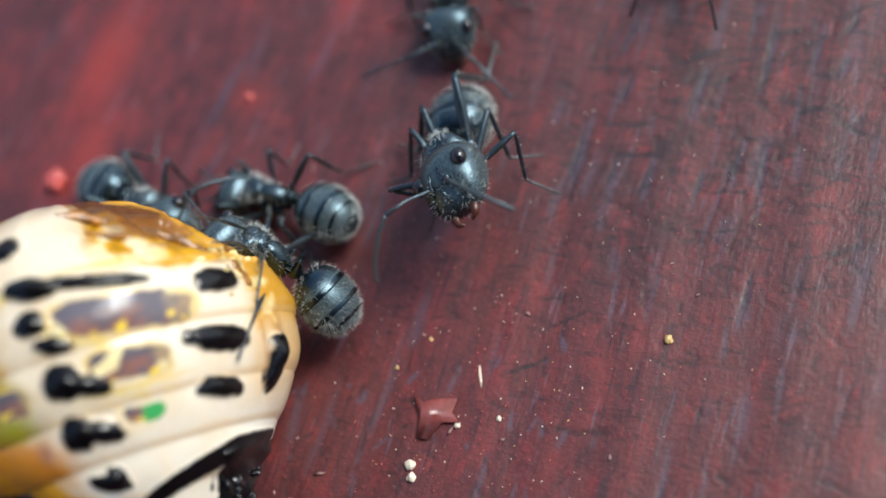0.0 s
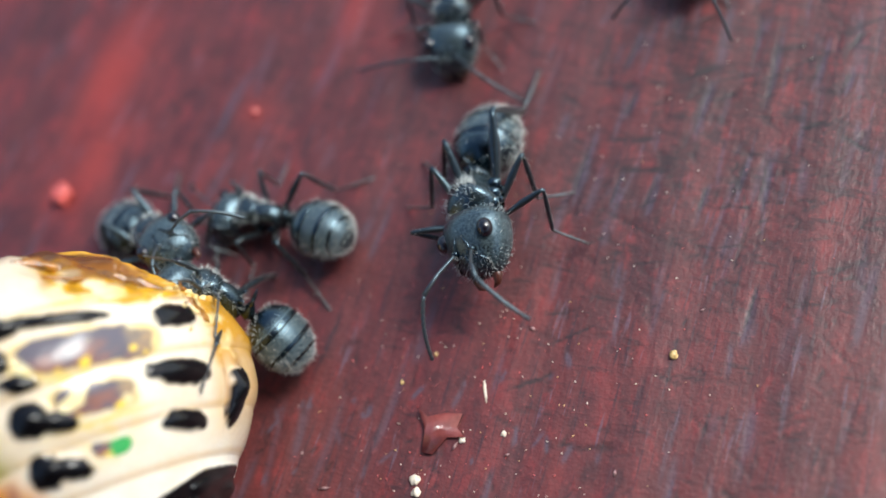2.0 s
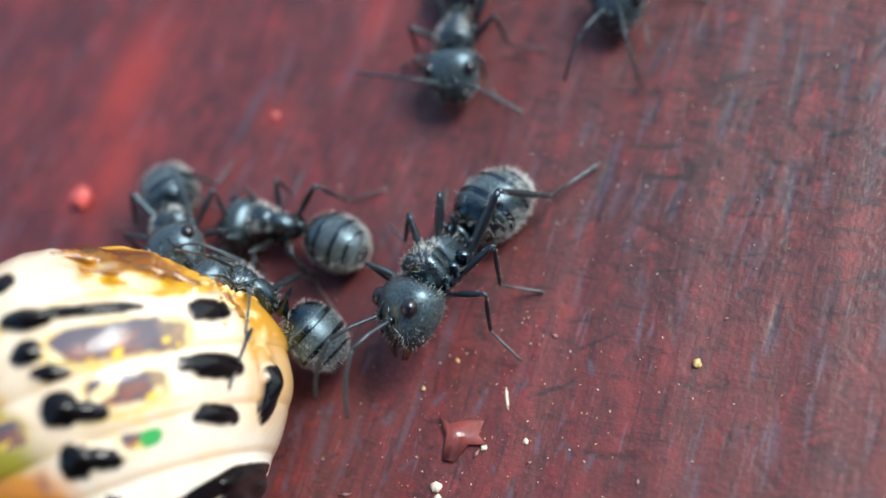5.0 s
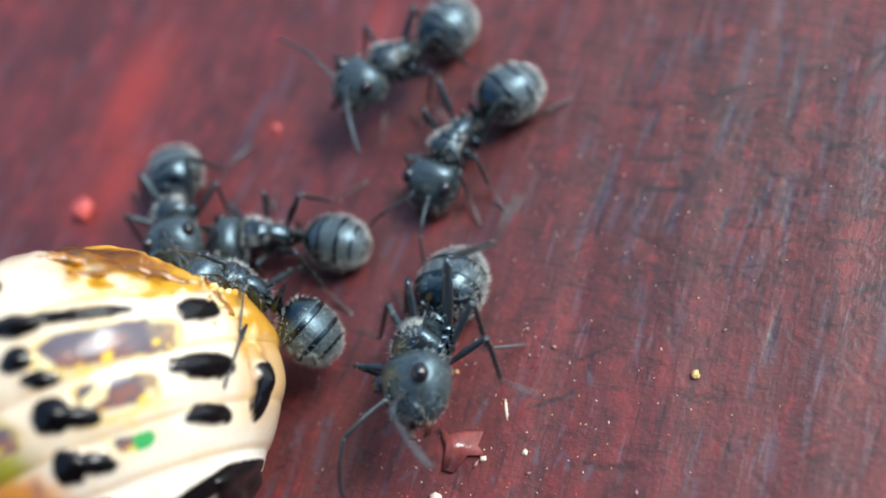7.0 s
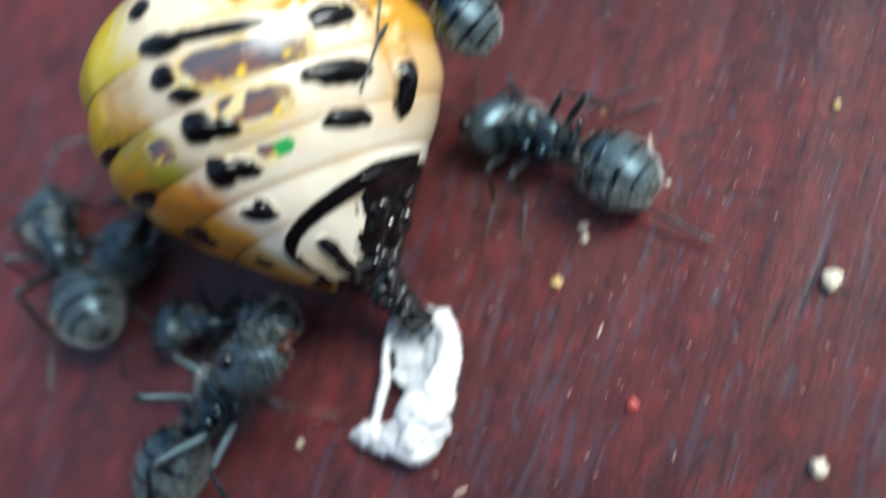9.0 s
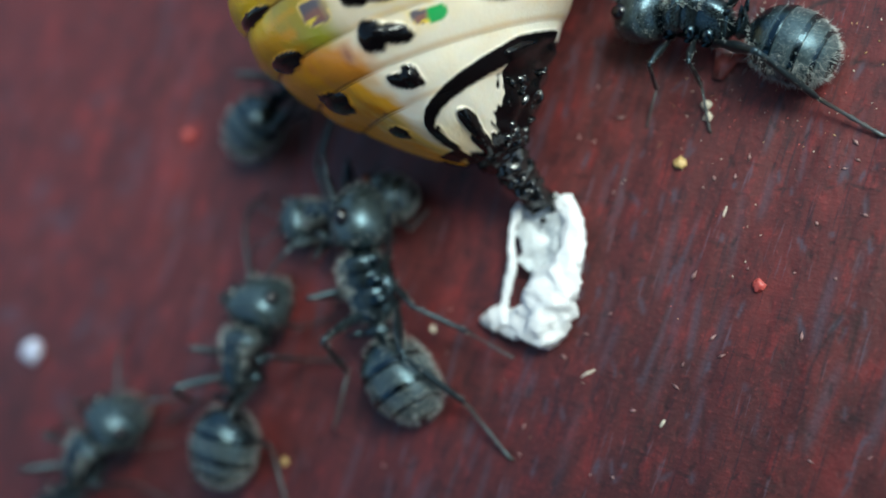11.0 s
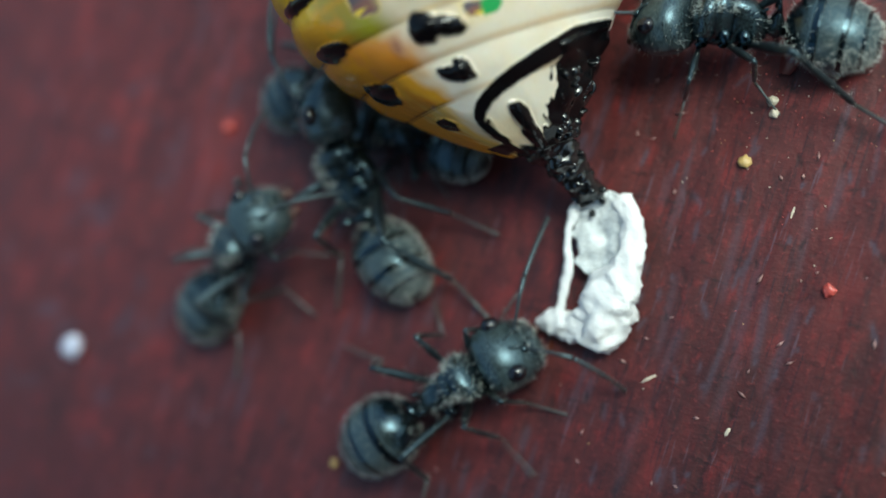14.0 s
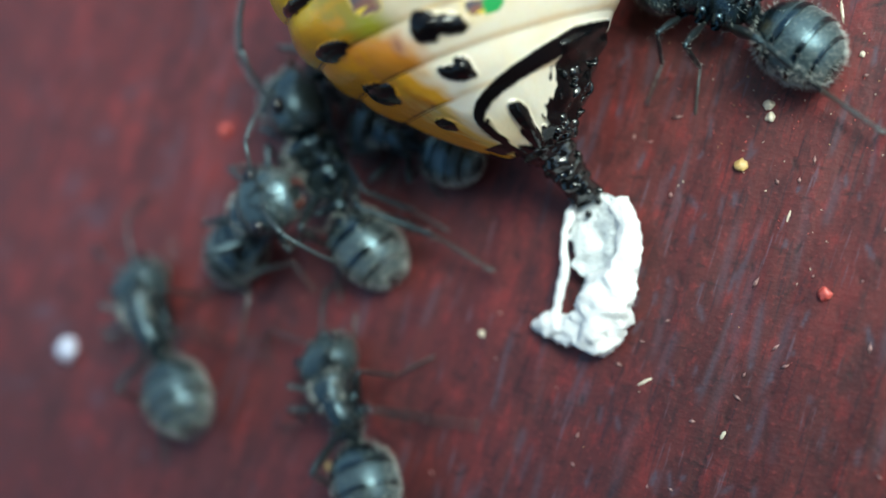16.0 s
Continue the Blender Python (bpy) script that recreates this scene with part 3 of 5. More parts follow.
        lay(q * 5 * np.clip(0.6 + wob + fine, 0, 1) * np.clip(0.4 + (s0 - s) / hs, 0, 1) * 0.6, (0.24, 0.12, 0.10))
        # pale blots paint highlights onto the panes
        lay(q * 4 * np.clip(blot * 9 - 3.0, 0, 1), (0.80, 0.70, 0.40))
        lay(q * 4 * np.clip((a - a0) / ha - 0.5, 0, 1), (0.50, 0.36, 0.16))
        lay(q * 4 * np.clip((s0 - 0.12 - s) / hs * 4, 0, 1) * np.clip(fine * 6 - 1.3, 0, 1), (0.82, 0.60, 0.08))
        ink = np.maximum(ink, np.clip(q * 5, 0, 1) * 0.7)
    q = 1 - np.sqrt(((s - 4.5) / 0.25) ** 4 + ((a - 8.6) / 3.6) ** 4) + 0.3 * fine
    lay(q * 6, (0.05, 0.36, 0.09))
    arc = 0.4 + 2.55 * np.clip((a + 31) / 75, 0, 1) ** 0.35
    tail = np.clip((0.23 + 0.13 * np.clip((a + 10) / 50, 0, 1) - np.abs(s - arc) + 0.02 * fine) / 0.05, 0, 1) * ((a > -70) & (a < 75))
    tail = np.maximum(tail, np.clip((6.5 - np.abs(a + 27 - 5 * (s - 0.8)) + 3 * fine) / 1.5, 0, 1) * np.clip((1.5 - s + 0.1 * fine) / 0.08, 0, 1))
    dark = np.clip((a - 9 + 9 * wob + 9 * fine - 9 * s) / 2, 0, 1) * np.clip((arc + 0.1 - s) / 0.1, 0, 1)
    dark = np.maximum(dark, np.clip((0.16 + 0.2 * wob + 0.22 * np.cos(np.radians(a - 40)) - s) / 0.08, 0, 1))
    dark = np.maximum(dark, np.clip((arc + 0.1 - s) / 0.1, 0, 1) * (np.abs(a) > 75))
    both = np.maximum(tail, dark)
    lay(both, (0.004, 0.004, 0.005))
    ink = np.maximum(ink, both)
    rise += 0.05 * tail + dark * 0.24 * np.array([noise.noise((3.2 * math.cos(math.radians(y)), 3.2 * math.sin(math.radians(y)), float(x) * 1.9)) for x, y in zip(s, a)])
    for s0, a0, hs, ha, slant, sq in BACK_SPOTS + SIDE_SPOTS:
        d = (np.abs((s - s0 - slant * (a - a0)) / hs) ** sq + np.abs((a - a0) / ha) ** sq) ** (1 / sq)
        q = np.clip((1 - d + 0.22 * fine) * 9, 0, 1)
        lay(q, (0.004, 0.004, 0.005))
        ink = np.maximum(ink, q)
        if sq < 4:
            rise += 0.26 * hs / 0.4 * np.clip(1 - d, 0, 1) ** 0.7
    return col, rise, wob, ink


def gnaw(s, a):
    """How far the front is eaten away, as a share of the girth."""
    return 0.25 * np.clip((np.asarray(s) - 8.3) / 2.2, 0, 1) * np.clip((np.asarray(a) + 18) / 34, 0, 1) * np.clip((115 - np.asarray(a)) / 30, 0, 1)


def lumpy_tube(pts, radii, n=18, flat=0.6, rough=0.2, seed=0):
    sh = Shape()
    fine, rad = [], []
    for i in range(len(pts) - 1):
        for k in range(6):
            fine.append(Vector(pts[i]).lerp(Vector(pts[i + 1]), k / 6))
            rad.append(radii[i] + (radii[i + 1] - radii[i]) * k / 6)
    fine.append(Vector(pts[-1]))
    rad.append(radii[-1])
    fine = [fine[0] + (fine[0] - fine[1]) * 0.8] + fine + [fine[-1] + (fine[-1] - fine[-2]) * 0.8]
    rad = [rad[0] * 0.4] + rad + [rad[-1] * 0.4]
    sh.tube(fine, rad, n)
    for i, p in enumerate(sh.v):
        p = Vector(p)
        c = fine[min(i // n, len(fine) - 1)]
        off = p - c
        k = 1 + rough * (1.4 * noise.noise(p * 1.7 + Vector((seed, 0, 0))) + 0.9 * noise.noise(p * 3.6) + 0.45 * (0.35 - abs(noise.noise(p * 5.5 + Vector((0, seed, 0)))) * 1.6))
        off = Vector((off.x * k, off.y * k, off.z * k * flat))
        sh.v[i] = tuple(c + off)
    return sh


def pupa():
    root = tagged(new("butterfly_pupa"), "cream and yellow butterfly pupa with glossy black spots, half eaten open", "pupa")
    edges = RIMS
    n = 360
    for i in range(6):
        s0, s1 = edges[i], edges[i + 1]
        rows = max(26, int((s1 - s0) / 0.05))
        ss = np.linspace(s0 - (0.12 if i else 0), s1, rows)
        if i == 5:
            ss = s0 - 0.12 + (s1 - s0 + 0.12) * np.sin(np.linspace(0, np.pi / 2, rows))
        aa = np.linspace(-180, 180, n + 1)[:-1]
        S, A = (g.ravel() for g in np.meshgrid(ss, aa, indexing="ij"))
        col, rise, wob, ink = pigment_lit(S, A)
        v = np.clip((S - s0) / (s1 - s0), 0, 1)
        r = girth(S) * (1 + 0.017 * np.sin(np.pi * v ** 0.7) - 0.008 + 0.022 * np.sin(np.pi * v) * np.clip((-A - 35) / 30, 0, 1)) + rise + 0.05 * wob
        if i == 5:     # the gnawed front: dents and a ragged rim
            r *= 1 - gnaw(S, A) * (1 + 0.25 * np.sin(A * 0.21 + 2 * wob))
        r *= 1 + 0.10 * np.exp(-((A - 82) / 26) ** 2) * np.clip((S - 2.2) / 2.5, 0, 1) * np.clip((9.5 - S) / 2.5, 0, 1)     # the right side sags wider
        r *= 1 - 0.13 * np.exp(-((A + 68) / 30) ** 2) * np.clip((5.2 - S) / 2.5, 0, 1)     # the flank draws in towards the tail
        ar = np.radians(A)
        bend = np.clip(1 - S / 4.0, 0, 1) ** 1.5     # the tail turns aside
        verts = np.column_stack([r * np.cos(ar) + 0.1 * bend, r * np.sin(ar) + 0.95 * bend, S])
        k = np.arange(rows - 1)[:, None] * n + np.arange(n)
        k2 = np.arange(rows - 1)[:, None] * n + (np.arange(n) + 1) % n
        faces = np.column_stack([k.ravel(), k2.ravel(), k2.ravel() + n, k.ravel() + n]).tolist()
        if i == 0:
            faces.append(tuple(reversed(range(n))))
        if i == 5:
            faces.append(tuple((rows - 1) * n + j for j in range(n)))
        put("abdominal_segment" if i < 5 else "thorax_shell", mesh_of("segment", verts, faces, [SKIN], None, True, pigment_lit=col, ink=ink), root,
            label="" if i < 5 else "gnawed amber front of the pupa")
    rng = np.random.default_rng(11)
    base, tip = Vector((0.25, 1.15, 0.45)), Vector((-0.95, 2.15, -2.05))
    stalk = Shape().tube([base.lerp(tip, k / 40) for k in range(41)], [0.72 - 0.25 * k / 40 for k in range(41)], 26)
    for i, p in enumerate(stalk.v):     # knobs and hooks
        c = base.lerp(tip, (i // 26) / 40)
        p = Vector(p)
        k = 1 + 0.42 * noise.noise(p * 2.4) + 0.34 * max(0, noise.noise(p * 6.0))
        stalk.v[i] = tuple(c + (p - c) * k)
    stalk = put("cremaster", stalk.mesh("cremaster", [TAR]), root, label="knobbly black glossy tail stalk")
    bead = Shape().body(dome((-0.2, 0.2), 0.16, 0.13, 0), 12).mesh("knob", [TAR])
    for k in range(64):
        c = base.lerp(tip, 0.04 + 0.94 * k / 63)
        p = c + Vector(rng.normal(size=3)).normalized() * rng.uniform(0.42, 0.66)
        put("knob", bead, stalk, Matrix.Translation(p * MM) @ Euler(rng.uniform(0, 6, 3)).to_matrix().to_4x4() @ Matrix.Scale(rng.uniform(0.4, 1.1), 4))
    for k in range(34):     # the wet lumpy black flank of the tail
        a, z = rng.uniform(28, 80), rng.uniform(0.2, 2.3)
        side = max(0.0, 1 - z / 4.0) ** 1.5
        p = Vector((math.cos(radians(a)), math.sin(radians(a)), 0)) * (float(girth(z)) - 0.07) + Vector((0.1 * side, 0.95 * side, z))
        put("knob", bead, stalk, Matrix.Translation(p * MM) @ Euler(rng.uniform(0, 6, 3)).to_matrix().to_4x4() @ Matrix.Diagonal((*rng.uniform(0.6, 1.7, 3), 1)))
    for line, thick in ((((-4, 11.1), (8, 10.9), (18, 10.6), (25, 10.2), (31, 9.8), (38, 9.25), (44, 8.7)), 0.20), (((6, 10.2), (14, 9.95), (23, 9.6), (31, 8.9)), 0.12),
                        (((43, 8.8), (48, 8.2), (51, 7.6), (53, 6.9)), 0.24), (((60, 8.0), (59, 7.4), (58, 6.9)), 0.2)):     # wet torn folds along the gnawed rim
        pts = [Vector((math.cos(radians(a)), math.sin(radians(a)), 0)) * (float(girth(s)) * (0.99 - float(gnaw(s, a)))) + Vector((0, 0, s)) for a, s in line]
        fold = lumpy_tube(pts, [thick * (1 if 0 < k < len(pts) - 1 else 0.5) for k in range(len(pts))], 14, 1.0, 0.4, thick * 9)
        put("torn_skin", fold.mesh("torn_skin", [CRUMB]), root, label="wet amber shred of torn skin")
    for k in range(16):     # pale crumbs of skin at the bitten corner
        a, z = rng.uniform(40, 60), rng.uniform(6.4, 8.9)
        p = Vector((math.cos(radians(a)), math.sin(radians(a)), 0)) * (float(girth(z)) * (1.01 - float(gnaw(z, a)))) + Vector((0, 0, z))
        way = Vector(rng.normal(size=3)).normalized() * rng.uniform(0.10, 0.30)
        bit = lumpy_tube([p - way, p, p + way], [0.06, rng.uniform(0.08, 0.17), 0.05], 8, 0.8, 0.6, k)
        put("torn_skin", bit.mesh("torn_skin", [SCRAP if k % 3 else CRUMB]), root, label="pale crumb of bitten skin")
    root.matrix_basis = pupa_pose()
    return root


# ---- silk pad ----
def silk_pad():
    root = tagged(new("silk_pad"), "crumpled white silk pad stuck to the red board", "silk pad")
    root.matrix_basis = at(-7.0, -13.0, 0)
    o = Vector((-7.0, -13.0, 0))

    def rel(*pts):
        return [Vector(p) - o for p in pts]

    main = lumpy_tube(rel((-6.1, -10.75, 0.75), (-5.75, -11.6, 0.7), (-5.75, -12.6, 0.7), (-6.0, -13.3, 0.7), (-6.4, -14.0, 0.7), (-6.75, -14.7, 0.65), (-7.0, -15.3, 0.55), (-7.3, -15.8, 0.45)), (0.34, 0.40, 0.44, 0.68, 0.96, 0.92, 0.86, 0.6), 30, 0.72, 0.28, 1)
    put("body", main.mesh("silk_body", [SILK]), root)
    lobe = lumpy_tube(rel((-7.2, -15.1, 0.55), (-8.0, -15.15, 0.5), (-8.7, -15.0, 0.45), (-9.45, -14.95, 0.3)), (0.6, 0.55, 0.42, 0.22), 24, 0.75, 0.4, 4)
    put("lobe", lobe.mesh("silk_lobe", [SILK]), root)
    strand = lumpy_tube(rel((-7.75, -10.9, 0.95), (-8.0, -11.7, 0.9), (-8.1, -12.6, 0.8), (-8.15, -13.4, 0.7), (-8.4, -14.2, 0.6), (-8.55, -14.8, 0.5)), (0.14, 0.2, 0.15, 0.2, 0.15, 0.24), 12, 0.9, 0.4, 7)
    put("strand", strand.mesh("silk_strand", [SILK]), root)
    web = Shape()       # the thin cup between strand and body
    rings = []
    for k in range(34):
        u = k / 33
        y = -10.4 - 3.1 * u
        ring = []
        for j in range(40):
            a = 2 * math.pi * j / 40
            wide = 0.95 * math.sqrt(max(0.02, 1 - (2 * u - 1) ** 4)) * (1 + 0.10 * math.sin(u * 17) + 0.06 * math.sin(u * 41))
            x = -6.95 + 0.12 * u + wide * math.cos(a)
            z = 0.78 - 0.45 * (1 - abs(math.cos(a))) * math.sin(math.pi * u) + 0.12 * math.sin(a)
            p = Vector((x, y, z))
            fold = 0.20 * noise.noise(p * 2.1) + 0.16 * (0.3 - abs(noise.noise(p * 3.4))) + 0.06 * noise.noise(p * 8)
            ring.append(tuple(p + Vector((0, 0, fold)) - o))
        rings.append(ring)
    web.ring_loft(rings)
    put("cup", web.mesh("silk_cup", [SILK_THIN]), root, label="thin greyish hollow of the silk")
    return root


# ---- ants ----
RNG = np.random.default_rng(3)


def ant_meshes():
    out = {}
    th = Shape()     # deep and short, with a flat margined back
    th.body([(-1.34, 0.14, 0.18, 1.34), (-1.26, 0.32, 0.40, 1.40), (-1.10, 0.43, 0.60, 1.46), (-0.80, 0.48, 0.72, 1.52), (-0.45, 0.50, 0.77, 1.58), (-0.22, 0.50, 0.76, 1.62), (-0.16, 0.475, 0.725, 1.63),
             (-0.08, 0.52, 0.77, 1.66), (0.12, 0.61, 0.81, 1.70), (0.30, 0.66, 0.81, 1.70), (0.37, 0.645, 0.77, 1.69), (0.44, 0.74, 0.81, 1.68), (0.58, 0.84, 0.82, 1.66), (0.76, 0.88, 0.78, 1.63),
             (0.94, 0.78, 0.66, 1.58), (1.08, 0.46, 0.42, 1.52), (1.18, 0.20, 0.20, 1.50)], 32, 0, [0.1, 0.1, 0.3, 0.4, 0.4, 0.2, 0.0, 0.2, 0.4, 0.3, 0.0, 0.3, 0.5, 0.5, 0.4, 0.2, 0.1], 0.78)
    th.tube([(-0.9, 0, 1.1), (-0.2, 0, 0.95), (0.6, 0, 1.05)], [0.30, 0.42, 0.38], 12)
    for y in (1, -1):
        for x, big in ((0.70, 0.31), (0.02, 0.24), (-0.62, 0.26)):     # hips, round and glossy
            th.tube([(x, 0.34 * y, 1.38), (x + 0.02, 0.46 * y, 1.26), (x + 0.03, 0.54 * y, 1.06), (x + 0.02, 0.52 * y, 0.88), (x, 0.46 * y, 0.80)], [big * 0.6, big * 0.95, big, big * 0.7, big * 0.25], 14, 0, 0.0)
    th.hairs(260, 0.27, 0.0074, 1, RNG, lambda p: p[2] > 1.95 and abs(p[1]) > 0.34)
    th.hairs(60, 0.25, 0.0072, 1, RNG, lambda p: p[2] > 2.2)
    th.hairs(110, 0.27, 0.0076, 1, RNG, lambda p: p[0] < -0.85 or p[0] > 0.9)
    out["thorax"] = th.mesh("ant_thorax", [BLACK, HAIR])
    sp = Shape().tube([(0, 0, 0), (0.12, 0, 0.06), (0.26, 0, 0.09)], [0.10, 0.07, 0.010], 8, 0, 0.1)
    out["spine"] = sp.mesh("ant_spine", [BLACK])
    pe = Shape()
    pe.body([(-0.42, 0.10, 0.12, 1.30), (-0.30, 0.18, 0.2, 1.32), (-0.12, 0.30, 0.46, 1.52), (0.0, 0.36, 0.60, 1.60), (0.10, 0.30, 0.44, 1.52), (0.28, 0.16, 0.18, 1.34), (0.42, 0.10, 0.12, 1.32)], 16, 0, 0.2)
    out["petiole"] = pe.mesh("ant_petiole", [BLACK])
    # gaster: four telescoping plates, origin at the waist, -x behind; each plate downy with a bare black hind rim
    prof = lambda x: math.sqrt(max(0.0, 1 - abs((x + 1.42) / 1.46) ** 2.2))
    cuts = ((-0.02, -1.12), (-1.05, -1.92), (-1.86, -2.45), (-2.40, -2.83))
    for i, (a, b) in enumerate(cuts):
        st, bl = [], []
        for k in range(17):
            u = k / 16
            x = a + (b - a) * u
            r = max(0.05, prof(x)) * (1.0 - 0.022 * i) * (1 + 0.025 * u)
            st.append((x * 1.05, 1.29 * r, 1.17 * r, 0.14 - 0.05 * u - 0.06 * i))
            bl.append((1.25 if i else max(0.0, min(1.1, u * 3.2 - 1.3))) if u < 0.76 else (0.0 if i < 3 else 0.6))
        if i < 3:
            st.append((b * 1.05 + 0.03, st[-1][1] * 0.93, st[-1][2] * 0.93, st[-1][3]))
            bl.append(0.0)
        g = Shape().body(st, 34, 0, bl)
        bare = 1.05 * (a + 0.76 * (b - a))
        g.hairs((30, 200, 240, 170)[i], 0.12, 0.0058, 1, RNG, lambda p: p[2] > -0.6 and p[0] > bare and (i or p[0] < -0.35), (-1.6, 0, 0))
        g.hairs((360, 320, 280, 200)[i], 0.22, 0.0080, 1, RNG, lambda p: p[2] < 0.5)
        g.hairs((30, 60, 80, 80)[i], 0.22, 0.0072, 1, RNG)
        out["tergite%d" % i] = g.mesh("ant_tergite", [BLACK, HAIR])
    # head: origin at the neck, +x towards the mouth
    hd = Shape()
    hd.body([(-0.06, 0.28, 0.26, 0), (0.02, 0.76, 0.60, 0.02), (0.18, 1.04, 0.84, 0.05), (0.50, 1.18, 0.97, 0.06), (0.92, 1.19, 1.00, 0.05), (1.32, 1.13, 0.92, 0.02), (1.68, 1.00, 0.76, -0.03),
             (1.98, 0.84, 0.55, -0.08), (2.16, 0.62, 0.34, -0.12), (2.24, 0.34, 0.15, -0.14)], 30, 0, [0.2, 0.6, 0.9, 1.0, 1.0, 1.0, 0.9, 0.8, 0.6, 0.4], 0.90)
    for y in (1, -1):     # raised ridges beside the feeler sockets and the rim of the face plate
        hd.tube([(1.05, 0.16 * y, 1.02), (1.30, 0.24 * y, 0.96), (1.55, 0.34 * y, 0.84), (1.72, 0.40 * y, 0.70)], [0.03, 0.06, 0.06, 0.03], 8, 0, 0.2)
        hd.tube([(1.62, 0.10 * y, 0.80), (1.70, 0.40 * y, 0.68), (1.86, 0.62 * y, 0.46), (2.04, 0.66 * y, 0.26)], [0.03, 0.05, 0.05, 0.03], 8, 0, 0.1)
        hd.tube([(1.52, 0.36 * y, 0.78), (1.55, 0.38 * y, 0.88), (1.58, 0.38 * y, 0.92)], [0.15, 0.13, 0.08], 10, 0, 0.0)
    hd.tube([(1.66, 0, 0.76), (1.86, 0, 0.60), (2.08, 0, 0.36)], [0.04, 0.07, 0.05], 8, 0, 0.5)
    hd.hairs(150, 0.10, 0.0060, 1, RNG, lambda p: p[2] > -0.3, (0.8, 0, 0))
    hd.hairs(130, 0.18, 0.0070, 1, RNG, lambda p: p[0] > 1.6, (0.8, 0, 0))
    hd.hairs(150, 0.17, 0.0066, 1, RNG, lambda p: abs(p[1]) > 0.6 and p[2] < 0.5)
    out["head"] = hd.mesh("ant_head", [BLACK, HAIR])
    out["eye"] = Shape().body(dome((-0.33, 0.33), 0.27, 0.29, 0), 16).mesh("ant_eye", [EYE])
    md = Shape()
    md.tube([(0, 0, 0), (0.22, 0.10, -0.03), (0.44, 0.02, -0.08), (0.56, -0.16, -0.10)], [0.17, 0.17, 0.12, 0.03], 8)
    out["mandible"] = md.mesh("ant_mandible", [MAND])
    for name, bend in (("antenna_low", 70), ("antenna_wide", 40)):
        an = Shape()
        pts = [(0, 0, 0), (0.12, 0, 0.03), (0.9, 0, 0.14), (1.75, 0, 0.10)]
        an.tube(pts, [0.085, 0.055, 0.055, 0.085], 8, 0, 0.3)
        p, ang = Vector(pts[-1]), 0.0
        fp, fr = [p.copy()], [0.05]
        for k in range(11):
            ang = radians(bend) * min(1, 0.55 + k * 0.05)
            p = p + Vector((math.cos(ang), 0, -math.sin(ang))) * 0.20
            fp += [p - Vector((math.cos(ang), 0, -math.sin(ang))) * 0.06, p.copy()]
            fr += [0.082, 0.052]
        fr[-1] = 0.03
        an.tube(fp, fr, 8, 0, 0.35)
        out[name] = an.mesh("ant_antenna", [FEELER])
    fe = Shape().tube([(0, 0, 0), (0.25, 0, 0.02), (0.5, 0, 0), (1.2, 0, 0.03), (1.9, 0, 0.02), (2.05, 0, 0)], [0.15, 0.13, 0.08, 0.135, 0.085, 0.075], 10, 0, 0.15)
    fe.hairs(30, 0.14, 0.006, 1, RNG)
    out["femur"] = fe.mesh("ant_femur", [LIMB, HAIR])
    ti = Shape().tube([(0, 0, 0), (0.12, 0, 0), (0.7, 0, 0), (1.7, 0, 0.01), (1.85, 0, 0)], [0.07, 0.06, 0.09, 0.075, 0.045], 8, 0, 0.2)
    ti.hairs(30, 0.13, 0.006, 1, RNG, None, (0.6, 0, 0))
    out["tibia"] = ti.mesh("ant_tibia", [LIMB, HAIR])
    ta = Shape().tube([(0, 0, 0), (0.7, 0, 0), (0.75, 0, 0), (1.0, 0, 0), (1.05, 0, 0), (1.25, 0, 0), (1.3, 0, 0), (1.5, 0, 0), (1.62, 0.05, -0.03)], [0.05, 0.042, 0.06, 0.035, 0.055, 0.035, 0.05, 0.05, 0.01], 7, 0, 0.25)
    out["tarsus"] = ta.mesh("ant_tarsus", [TARSUS])
    return out


HIPS = ((0.70, 0.48, 0.92), (0.02, 0.48, 0.88), (-0.62, 0.48, 0.90))
FEET = ((2.7, 2.1), (0.3, 3.5), (-4.0, 3.3))


def limb_frame(a, b, up):
    """A pose at a with +x towards b."""
    x = (Vector(b) - Vector(a)).normalized()
    y = Vector(up).cross(x).normalized()
    m = Matrix((x, y, x.cross(y))).transposed().to_4x4()
    m.translation = Vector(a) * MM
    return m


def leg_poses(hip, foot, k=1.0):
    """Thigh, shin and foot poses, in the ant's space, by two-bone reach."""
    hip, foot = Vector(hip), Vector(foot)
    flat = Vector((foot.x - hip.x, foot.y - hip.y, 0))
    way = flat.normalized()
    ankle = foot - way * 1.35 * k + Vector((0, 0, 0.55))
    d = ankle - hip
    dist = min(d.length, 3.78 * k)
    d = d.normalized()
    a, b = 2.05 * k, 1.85 * k
    cosk = max(-1, min(1, (a * a + dist * dist - b * b) / (2 * a * dist)))
    side = d.cross(Vector((0, 0, 1))).normalized()
    lift = side.cross(d).normalized()
    knee = hip + d * a * cosk + lift * a * math.sqrt(1 - cosk * cosk)
    ankle = knee + (hip + d * dist - knee).normalized() * b
    up = (0.05, 0.02, 1)
    return limb_frame(hip, knee, up), limb_frame(knee, ankle, up), limb_frame(ankle, foot, up)


ANT = ant_meshes()


